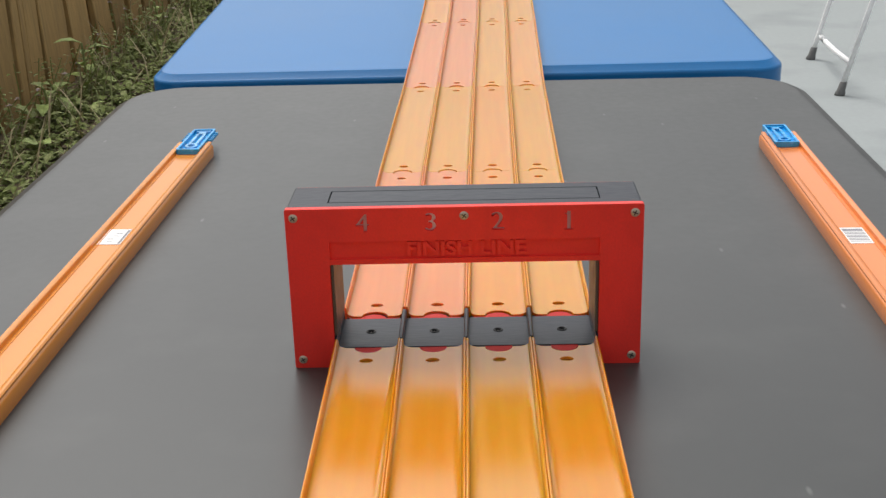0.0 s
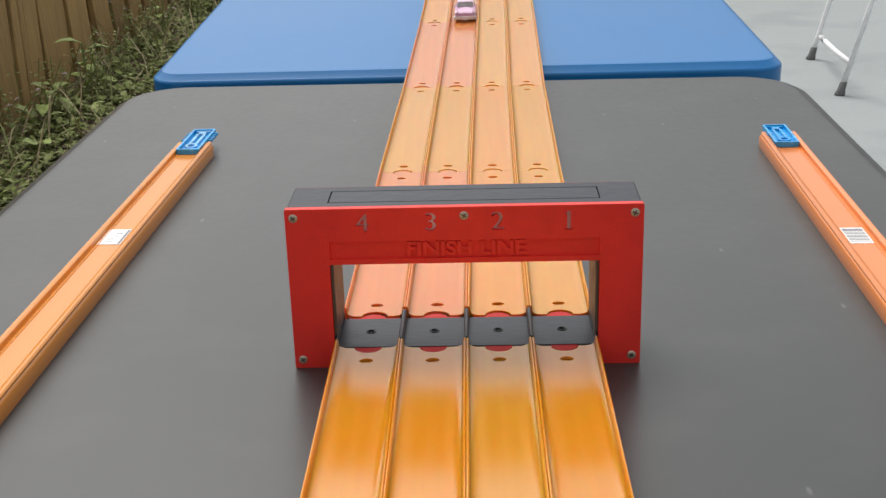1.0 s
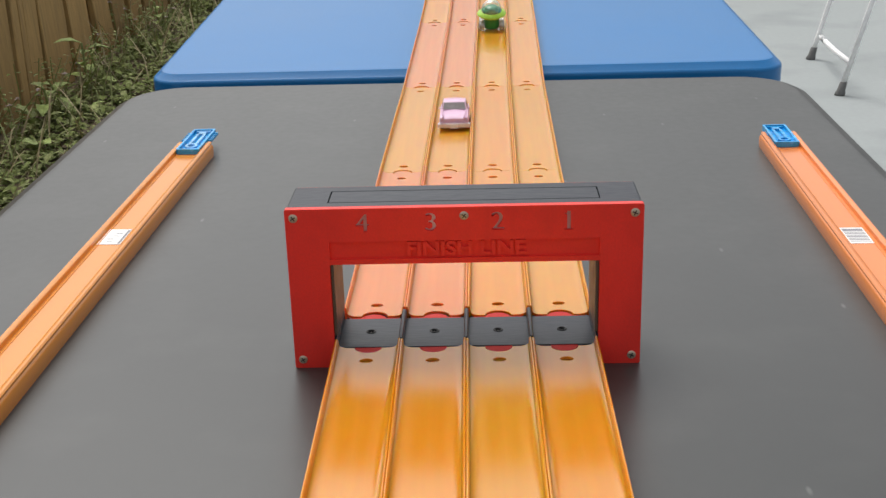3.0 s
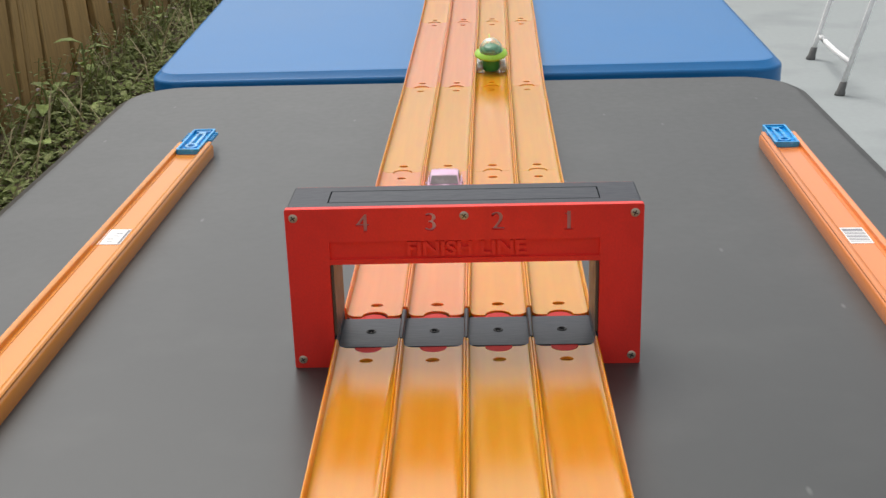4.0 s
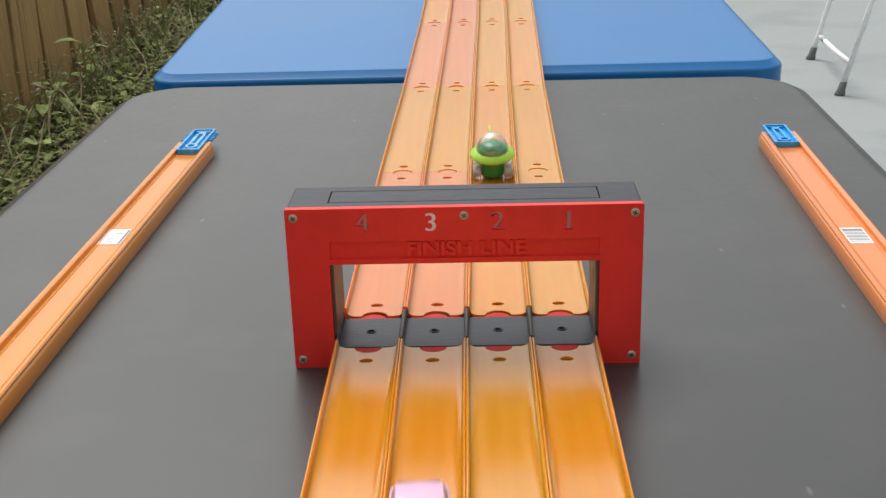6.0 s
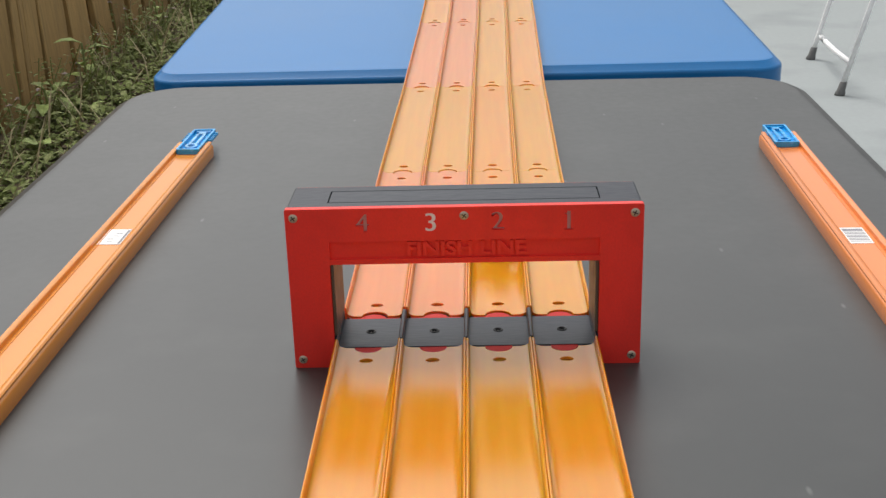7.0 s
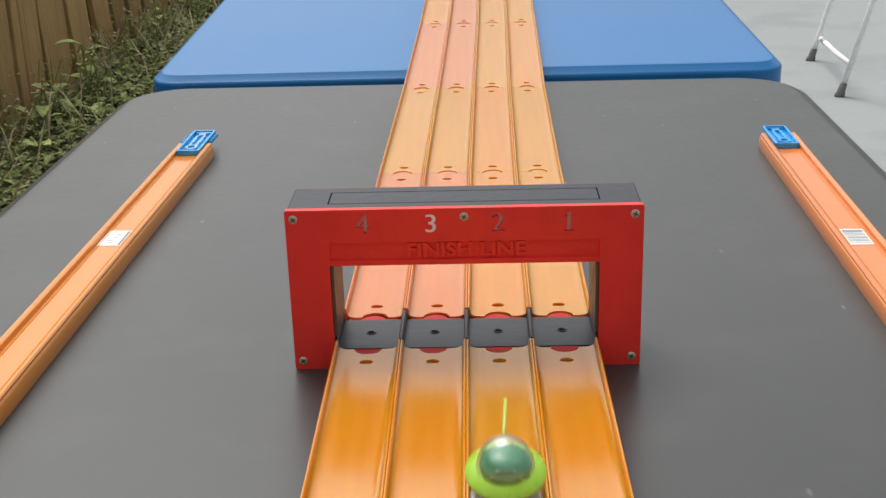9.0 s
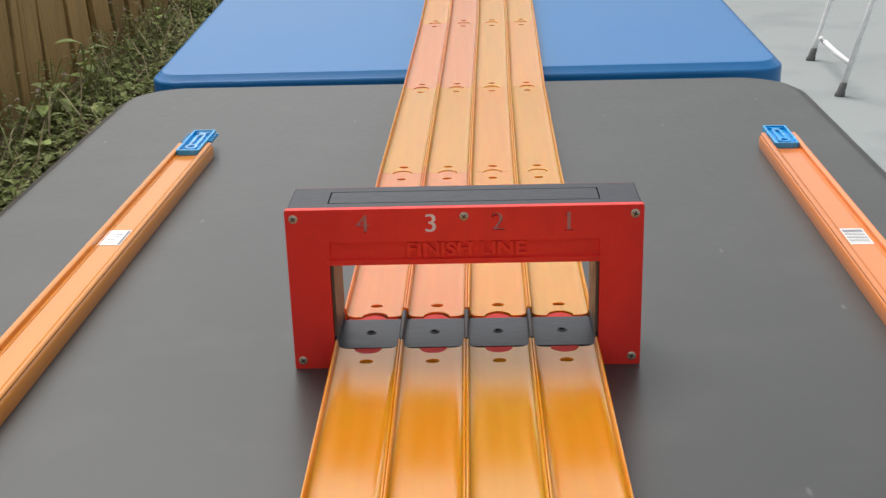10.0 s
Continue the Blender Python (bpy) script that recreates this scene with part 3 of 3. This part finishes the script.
    for i in range(4):
        x = (i - 1.5) * PITCH
        part("sensor_ring", lathe([(0.0020, -0.003), (0.0020, 0.0004), (0.0026, 0.0006), (0.0032, 0.0003), (0.0033, -0.0005)], 20), M_DARK, g, smooth=True, at=Matrix.Translation((x, GD / 2, bed_z)))
        part("sensor", lathe([(0, -0.0012), (0.0019, -0.0012), (0.0019, -0.003)], 14), M_SCREW, g, at=Matrix.Translation((x, GD / 2, bed_z)))
        for y, s in ((0.0006, -1), (GD - 0.0034, 1)):
            pts = [(0.0085 * math.cos(math.pi * k / 14), s * 0.0085 * math.sin(math.pi * k / 14)) for k in range(15)]
            if s < 0:
                pts = pts[::-1]
            part("tongue", plate(pts + [(pts[-1][0], -s * 0.0030), (pts[0][0], -s * 0.0030)], [], -0.004, -0.0005), M_TONGUE, g, "red connector tongue", at=Matrix.Translation((x, y - s * 0.0005 + s * 0.0004, bed_z)))
        part("sill", box(x - 0.0165, x + 0.0165, GD - 0.0031, GD + 0.0002, 0.006, bed_z - 0.0010), M_TONGUE, g)
    for i in range(5):
        x = (i - 2) * PITCH
        w = 0.0014
        p = [(x - w, bed_z - 0.001), (x + w, bed_z - 0.001), (x + w, bed_z + 0.0052), (x + w * 0.5, bed_z + 0.0062), (x - w * 0.5, bed_z + 0.0062), (x - w, bed_z + 0.0052)]
        part("divider", sweep(p, 0.0006, GD - 0.002), M_BLACK, g)
    # screws
    for x, z in ((-0.1032, 0.1002), (0.1035, 0.1002), (-0.1032, 0.0057), (0.1035, 0.0057), (0.0005, 0.1002)):
        s = part("screw", lathe([(0, 0.0007), (0.0016, 0.0007), (0.0026, 0.0004), (0.0030, -0.0004), (0.0030, -0.001)], 20), M_SCREW, g, smooth=True,
                 at=Matrix.Translation((x, 0, z)) @ UPRIGHT)
        a = random.Random(int(x * 1e4)).uniform(0, 1.5)
        # cross slot: a thin dark cross on the head, shade put into its colour
        cr = bmesh.new()
        for q in (a, a + math.pi / 2):
            c = box(-0.0017, 0.0017, -0.00032, 0.00032, 0.00066, 0.00082)
            bmesh.ops.transform(c, matrix=Matrix.Rotation(q, 4, "Z"), verts=c.verts)
            merge(cr, c)
        part("slot_shade", cr, M_DARK, s)
    part("switch", box(GR - 0.001, GR + 0.0022, 0.020, 0.027, 0.083, 0.088, 0.0005, 1), M_BLACK, g)


gate()


# ---- orange side rails with blue clips ----
def side_rail(x, y0, turn, label, mirror):
    """A deep orange channel lying on the table; its floor is sunk between two lips."""
    s = thing("side_rail", label, "toy track", pose(x, y0, TABLE, 0, 0, turn), group="side rails")
    rail = M_RAIL if mirror else M_RAIL_PALE
    h, w = 0.0152, 0.0181
    prof = [(-w + 0.0004, 0.0), (-w, 0.0025), (-w, h - 0.0050), (-w + 0.0008, h - 0.0036), (-w + 0.0016, h - 0.0028), (-w + 0.0012, h - 0.0010), (-w + 0.0022, h), (-0.0130, h), (-0.0120, h - 0.0008), (-0.0116, h - 0.0042),
            (0.0116, h - 0.0042), (0.0120, h - 0.0008), (0.0130, h), (w - 0.0022, h), (w - 0.0012, h - 0.0010), (w - 0.0016, h - 0.0028), (w - 0.0008, h - 0.0036), (w, h - 0.0050), (w, 0.0025), (w - 0.0004, 0.0)]
    b = part("channel", sweep(prof, -0.62, 0.0), rail, s, smooth=True)
    b.data.set_sharp_from_angle(angle=radians(42))
    for sx in (-1, 1):
        part("lip_ridge", sweep([(sx * 0.0092 - 0.0004, 0.0108), (sx * 0.0092 + 0.0004, 0.0108), (sx * 0.0092 + 0.0003, 0.0115), (sx * 0.0092 - 0.0003, 0.0115)], -0.62, -0.001), rail, s)
    fz = h - 0.0041
    c = part("clip", plate(rounded(-0.0114, 0.0114, -0.031, 0.048, 0.002, 3), [rounded(-0.0092, 0.0092, -0.0285, 0.0455, 0.002, 3)], 0.0, 0.0052), M_CLIP, s, "blue plastic track connector clip", at=Matrix.Translation((0, -0.016 if mirror else -0.001, fz)) @ Matrix.Diagonal((1, 0.8 if mirror else 0.95, 1, 1)))
    part("web", plate(rounded(-0.0110, 0.0110, -0.0305, 0.0475, 0.002, 3), [], 0.0002, 0.0018), M_CLIP, c)
    bm = bmesh.new()
    plate(ellipse(0, -0.014, 0.0062, 0.0080), [ellipse(0, -0.014, 0.0036, 0.0050)], 0.0016, 0.0046, bm)
    for sx in (-1, 1):
        box(sx * 0.0034 - 0.0014, sx * 0.0034 + 0.0014, -0.006, 0.030, 0.0016, 0.0044, 0.0003, 1, bm)
    star = [((0.0062 if k % 2 else 0.0030) * math.sin(math.pi * k / 4), 0.0355 + (0.0062 if k % 2 else 0.0034) * math.cos(math.pi * k / 4)) for k in range(8)]
    plate(star, [], 0.0016, 0.0042, bm)
    for y in (-0.0255, 0.0425):
        box(-0.0075, 0.0075, y - 0.0012, y + 0.0012, 0.0016, 0.0042, 0, 1, bm)
    # left clip's ribs are coloured pale to imitate glare on them
    part("ribs", bm, M_CLIP if mirror else M_CLIP_GLARE, c, "" if mirror else "raised ribs painted pale with glare")
    bm = bmesh.new()
    for sx in ((-1,) if mirror else (-1, 1)):
        for k in range(2 if mirror else 5):
            box(sx * 0.0132 - 0.0022, sx * 0.0132 + 0.0022, 0.010 + k * 0.0066, 0.0125 + k * 0.0066, 0.0012, 0.0036, 0, 1, bm)
    tagged(part("teeth", bm, M_CLIP, c), kind="stuff")
    yc = -0.283 if mirror else -0.262
    x0 = 0.0 if mirror else -0.0012
    st = part("sticker", box(x0 - 0.0092, x0 + 0.0092, yc - 0.0172, yc + 0.0172, fz, fz + 0.00015), M_PAPER, s, "white paper barcode sticker")
    top = fz + 0.00015
    if mirror:
        for k in range(8):
            y = yc - 0.0135 + k * 0.0032
            wd = (0.0009, 0.0016, 0.0012, 0.0020)[(k * 5) % 4]
            part("bar", box(-0.0078, 0.0078, y, y + wd, top, top + 0.0001), M_INK, st)
        part("bar", box(-0.0078, 0.0078, yc + 0.0115, yc + 0.0145, top, top + 0.0001), M_INK, st)
    else:
        for x, y, dx, dy in ((0.002, 0.006, 0.005, 0.0016), (0.001, 0.001, 0.004, 0.0012), (-0.002, -0.006, 0.006, 0.0014), (-0.001, -0.011, 0.005, 0.0012)):
            part("bar", box(x0 + x - dx / 2, x0 + x + dx / 2, yc + y, yc + y + dy, top, top + 0.0001), M_INK, st)
        part("bar", box(x0 + 0.0066, x0 + 0.0086, yc - 0.016, yc + 0.015, top, top + 0.0001), M_INK, st)


side_rail(-0.2783, 0.478, -1.2, "deep orange plastic track lying upside down, creased white sticker", False)
side_rail(0.2972, 0.478, -0.35, "deep orange plastic track lying upside down, barcode sticker", True)


# ---- the two toy cars ----
def loft(stations, bm=None, caps=True):
    """Skin over (y, half-outline) stations; an outline is (x, z) from the middle bottom to the middle top, mirrored."""
    bm = bm or bmesh.new()
    rings = []
    for y, pts in stations:
        loop = list(pts) + [(-x, z) for x, z in pts[::-1] if x > 1e-6]
        rings.append([bm.verts.new((x, y, z)) for x, z in loop])
    k = len(rings[0])
    for a, b in zip(rings, rings[1:]):
        for i in range(k):
            bm.faces.new((a[i], a[(i + 1) % k], b[(i + 1) % k], b[i]))
    if caps:
        bm.faces.new(rings[0][::-1])
        bm.faces.new(rings[-1])
    return bm


def pink_car():
    """Small die-cast saloon; its front bumper is at y = 0 and it heads towards -y."""
    c = thing("toy_car", "pale pink die-cast toy saloon car with chrome bumper", "toy car")
    def hull(y, w, zb, zs, zh, crown):
        return (y, [(0, zb), (w * 0.80, zb), (w, zb + 0.002), (w * 1.0, zs), (w * 0.95, zh - 0.0010), (w * 0.80, zh - 0.0002), (w * 0.62, zh - 0.0006), (0, zh + crown)])
    st = [hull(0.0010, 0.0138, 0.0050, 0.0085, 0.0125, 0.0000), hull(0.0028, 0.0147, 0.0042, 0.0090, 0.0140, 0.0002), hull(0.0100, 0.0150, 0.0040, 0.0100, 0.0150, 0.0008),
          hull(0.0240, 0.0152, 0.0040, 0.0100, 0.0158, 0.0008), hull(0.0450, 0.0153, 0.0040, 0.0100, 0.0158, 0.0006), hull(0.0560, 0.0150, 0.0042, 0.0098, 0.0153, 0.0006), hull(0.0600, 0.0142, 0.0050, 0.0092, 0.0140, 0.0003)]
    body = part("body", loft(st), M_PINK, c, smooth=True)
    body.data.set_sharp_from_angle(angle=radians(38))
    roof_z = 0.0238
    cab = loft([(0.0245, [(0, 0.0150), (0.0128, 0.0150), (0.0126, 0.0158), (0, 0.0162)]),
                (0.0310, [(0, 0.0150), (0.0132, 0.0150), (0.0116, 0.0220), (0, 0.0226)]),
                (0.0345, [(0, 0.0150), (0.0133, 0.0150), (0.0114, 0.0231), (0, roof_z)]),
                (0.0455, [(0, 0.0150), (0.0133, 0.0150), (0.0112, 0.0231), (0, roof_z)]),
                (0.0500, [(0, 0.0150), (0.0130, 0.0150), (0.0112, 0.0214), (0, 0.0221)]),
                (0.0550, [(0, 0.0150), (0.0126, 0.0150), (0.0122, 0.0158), (0, 0.0162)])])
    cabin = part("cabin", cab, M_PINK, body, smooth=True)
    cabin.data.set_sharp_from_angle(angle=radians(30))
    # windscreen, rear and side glass, a hair proud of the cabin
    def pane(name, pts):
        bm = bmesh.new()
        bm.faces.new([bm.verts.new(p) for p in pts])
        ex = bmesh.ops.extrude_face_region(bm, geom=bm.faces[:])
        n = (Vector(pts[1]) - Vector(pts[0])).cross(Vector(pts[2]) - Vector(pts[0])).normalized() * 0.0004
        bmesh.ops.translate(bm, vec=n, verts=[v for v in ex["geom"] if isinstance(v, bmesh.types.BMVert)])
        part(name, bm, M_GLASS_DARK, cabin, "dark tinted car glass")
    pane("windscreen", [(-0.0117, 0.0249, 0.0164), (0.0117, 0.0249, 0.0164), (0.0105, 0.0306, 0.0222), (-0.0105, 0.0306, 0.0222)])
    pane("rear_window", [(0.0108, 0.0549, 0.0164), (-0.0108, 0.0549, 0.0164), (-0.0098, 0.0504, 0.0216), (0.0098, 0.0504, 0.0216)])
    for s in (-1, 1):
        p = [(s * 0.0131, 0.0320, 0.0163), (s * 0.0131, 0.0490, 0.0163), (s * 0.0117, 0.0462, 0.0220), (s * 0.0117, 0.0345, 0.0220)]
        pane("side_window", p if s > 0 else p[::-1])
        # fender ridges and lamps
        part("fender", tube([(s * 0.0106, 0.002, 0.0134), (s * 0.0112, 0.009, 0.0150), (s * 0.0122, 0.024, 0.0157)], 0.0009, 8), M_PINK, body, smooth=True)
        part("headlight", lathe([(0, -0.0010), (0.0020, -0.0006), (0.0024, 0.001)], 16), M_LAMP, body, "pale headlight", smooth=True, at=Matrix.Translation((s * 0.0116, 0.0012, 0.0112)) @ Matrix.Rotation(radians(-90), 4, "X") @ Matrix.Diagonal((1, 1, -1, 1)))
        part("mirror", box(s * 0.0150 - 0.0009, s * 0.0150 + 0.0009, 0.0265, 0.0277, 0.0162, 0.0178, 0.0003, 1), M_PINK, body)
    bm = box(-0.0163, 0.0163, -0.0014, 0.0030, 0.0036, 0.0080, 0.0005, 2)
    part("bumper", bm, M_CHROME, c, "chrome front bumper")
    part("number_plate", box(-0.0040, 0.0040, -0.0020, -0.0013, 0.0030, 0.0080, 0.0003, 1), M_PAPER, c, "blank white plate")
    part("bumper", box(-0.0150, 0.0150, 0.0592, 0.0615, 0.0045, 0.0078, 0.0008, 2), M_CHROME, c, "chrome rear bumper")
    wheels(c, M_TYRE, M_CHROME, (0.0130, 0.0485), 0.0125, 0.0052, 0.0040)
    return c


WHEELS = []


def wheels(c, tyre_mat, rim_mat, ys, x, r, w):
    for y in ys:
        for s in (-1, 1):
            m = Matrix.Translation((s * x, y, r)) @ Matrix.Rotation(radians(90), 4, "Y")
            e = part("wheel", lathe([(r * 0.62, -w / 2), (r * 0.92, -w / 2), (r, -w * 0.3), (r, w * 0.3), (r * 0.92, w / 2), (r * 0.62, w / 2)], 22), tyre_mat, c, smooth=True, at=m)
            rim = lathe([(0, -w * 0.45), (r * 0.62, -w * 0.5), (r * 0.62, w * 0.5), (0, w * 0.45)], 18)
            for k in range(5):
                a = 2 * math.pi * k / 5
                sp = box(r * 0.15, r * 0.6, -r * 0.07, r * 0.07, -w * 0.55, w * 0.55)
                bmesh.ops.transform(sp, matrix=Matrix.Rotation(a, 4, "Z"), verts=sp.verts)
                merge(rim, sp)
            part("rim", rim, rim_mat, e)
            WHEELS.append((c, e, m, r))


ANTENNA = []


def saucer_car():
    """Toy saucer on wheels; its lower front is at y = 0 and it heads towards -y."""
    c = thing("toy_saucer_car", "lime green plastic toy saucer car with clear dome", "toy car")
    cy = 0.0132
    at = Matrix.Translation((0, cy, 0))
    tip = at @ Matrix.Translation((0, 0, 0.020)) @ Matrix.Rotation(radians(13), 4, "X") @ Matrix.Translation((0, 0, -0.020))      # the saucer leans forward
    part("hull", lathe([(0, 0.0018), (0.0088, 0.0018), (0.0100, 0.0030), (0.0103, 0.0085), (0.0106, 0.0150), (0.0112, 0.0185), (0, 0.0200)], 32), M_GREEN, c, "dark green lower hull", smooth=True, at=at)
    part("chassis", box(-0.0088, 0.0088, 0.009, 0.034, 0.0030, 0.0065, 0.001, 1), M_GREEN, c)
    disc = part("disc", lathe([(0, 0.0170), (0.0110, 0.0178), (0.0160, 0.0192), (0.0188, 0.0208), (0.0198, 0.0219), (0.0199, 0.0227), (0.0195, 0.0235), (0.0150, 0.0262), (0.0143, 0.0266), (0.0139, 0.0258), (0, 0.0258)], 48), M_LIME, c, "lime green saucer rim", smooth=True, at=tip)
    disc.data.set_sharp_from_angle(angle=radians(50))
    dome = [(0.0141 * math.cos(a), 0.0258 + 0.0162 * math.sin(a)) for a in [math.pi / 2 * k / 14 for k in range(15)]]
    dome[-1] = (0.0, dome[-1][1])
    d = part("dome", lathe(dome, 40), M_CLEAR, c, "clear plastic dome", smooth=True, at=tip)
    d.visible_shadow = False
    part("cockpit", lathe([(0.0132, 0.0259), (0.0128, 0.0285), (0.0122, 0.0292), (0.0100, 0.0300), (0.0093, 0.0316), (0.0072, 0.0328), (0.0035, 0.0334), (0, 0.0335)], 10), M_TEAL, c, "teal green cockpit insert", smooth=True, at=tip)
    bm = box(-0.0080, 0.0080, -0.0112, -0.0092, 0.0262, 0.0284, 0.0006, 1)
    box(-0.0055, 0.0055, -0.0098, -0.0076, 0.0296, 0.0314, 0.0006, 1, bm)
    part("dashboard", bm, M_TEAL, c, at=tip)
    ANTENNA.append(part("antenna", tube([(0, 0, 0), (0, 0.018, 0.0026), (0, 0.036, 0.0056)], 0.0011, 8), M_ANTENNA, c, "thin yellow-green antenna", smooth=True, at=Matrix.Translation((-0.0008, cy + 0.0158, 0.0278))))
    wheels(c, M_CLEAR_WHEEL, M_CLEAR_WHEEL, (0.0085, 0.0305), 0.0138, 0.0066, 0.0066)
    return c


PINK_CAR = pink_car()
SAUCER_CAR = saucer_car()

# ---- movement along the lanes ----
PINK_Y = [(0.0, 1.368), (0.6, 1.186), (1.0, 1.069), (1.5, 0.927), (2.0, 0.790), (2.5, 0.655), (2.7, 0.596), (3.3, 0.440), (3.8, 0.310), (4.0, 0.259), (4.2, 0.211), (4.6, 0.119),
          (4.8, 0.072), (5.0, 0.023), (5.1, -0.0015), (5.2, -0.0262), (5.3, -0.0435), (5.4, -0.0650), (5.5, -0.0935), (5.6, -0.1215), (5.7, -0.1565), (6.2, -0.290), (6.8, -0.425), (7.5, -0.54), (8.5, -0.63), (10.0, -0.65)]
SAUCER_Y = [(0.0, 1.88), (1.0, 1.57), (2.0, 1.277), (2.5, 1.1386), (2.7, 1.0832), (3.3, 0.930), (3.8, 0.812), (4.0, 0.770), (4.5, 0.660), (5.0, 0.548), (5.5, 0.438), (6.1, 0.322),
            (6.8, 0.194), (7.3, 0.107), (7.7, 0.040), (8.0, -0.0137), (8.3, -0.066), (8.5, -0.105), (9.0, -0.197), (9.2, -0.234), (9.4, -0.270), (10.0, -0.375)]


def lane_at(y):
    """Height of the lane floor, its slope and its sideways shift at y."""
    for (y0, z0, x0), (y1, z1, x1) in zip(STATIONS, STATIONS[1:]):
        if y <= y1:
            break
    f = (y - y0) / (y1 - y0)
    return z0 + (z1 - z0) * f, math.degrees(math.atan2(z1 - z0, y1 - y0)), x0 + (x1 - x0) * f


def car_rows(keys, lane_x, drift, sway=((0.0, 0.0), (10.0, 0.0))):
    rows = []
    for t, y in keys:
        za, _, xa = lane_at(y + 0.008)
        zb, _, xb = lane_at(y + 0.055)
        slope = math.degrees(math.atan2(zb - za, 0.047))
        x = lane_x + lane_at(y)[2]
        if drift:
            x = float(np.interp(y, [k[0] for k in drift], [k[1] for k in drift]))
        rows.append((t, pose(x, y, TABLE + za - (zb - za) * 0.17 + 0.0002, slope, 0, float(np.interp(t, [k[0] for k in sway], [k[1] for k in sway])))))
    return rows


def motions():
    walk(PINK_CAR, car_rows(PINK_Y, -PITCH / 2, [(-0.65, -0.012), (-0.30, -0.0150), (-0.158, -0.0160), (-0.097, -0.0182), (-0.026, -0.0212), (0.023, -0.0230), (0.12, -0.0235), (0.3, -0.0225), (0.596, -0.0203), (0.79, -0.0195), (1.1, -0.0186), (1.4, -0.0205)], ((0, 0), (4.8, 0), (5.2, 2), (5.5, 4.5), (5.7, 5.5), (6.4, 2.0), (7.0, 0.9), (10, 0.9))))
    walk(SAUCER_CAR, car_rows(SAUCER_Y, PITCH / 2, [(-0.375, 0.0255), (-0.27, 0.0243), (-0.197, 0.0225), (-0.105, 0.0192), (0.04, 0.0190), (0.44, 0.0175), (0.81, 0.0176), (1.1, 0.0195), (1.9, 0.0195)]))
    # winner's white number imitates lighting up: comes forward as first car crosses the line
    walk(LIT_DIGIT[0], [(t, Matrix.Translation((0, y, 0))) for t, y in ((0, 0), (5.07, 0), (5.17, -0.0022), (10, -0.0022))])
    # the thin antenna wags a little
    root = ANTENNA[0].matrix_basis.copy()
    walk(ANTENNA[0], [(t, root @ pose(0, 0, 0, 0, 0, a)) for t, a in ((0, 0), (5.0, 2), (7.5, 2), (8.0, 2.5), (8.5, 4.5), (8.8, 1), (9.0, -2.5), (9.2, -2), (9.4, -1), (10, 0))])
    for c, e, m, r in WHEELS:
        keys = PINK_Y if c is PINK_CAR else SAUCER_Y
        rows, turned, last = [], 0.0, None
        times = [k / 20 for k in range(201)]
        ys = np.interp(times, [k[0] for k in keys], [k[1] for k in keys])
        for t, y in zip(times, ys):
            if last is not None:
                turned += 0.45 * (last - y) / r      # the wheels slip on the smooth floor
            last = y
            rows.append((t, m @ Matrix.Rotation(turned, 4, "Z")))
        # wheels roll; forward is -y
        walk(e, rows)


motions()
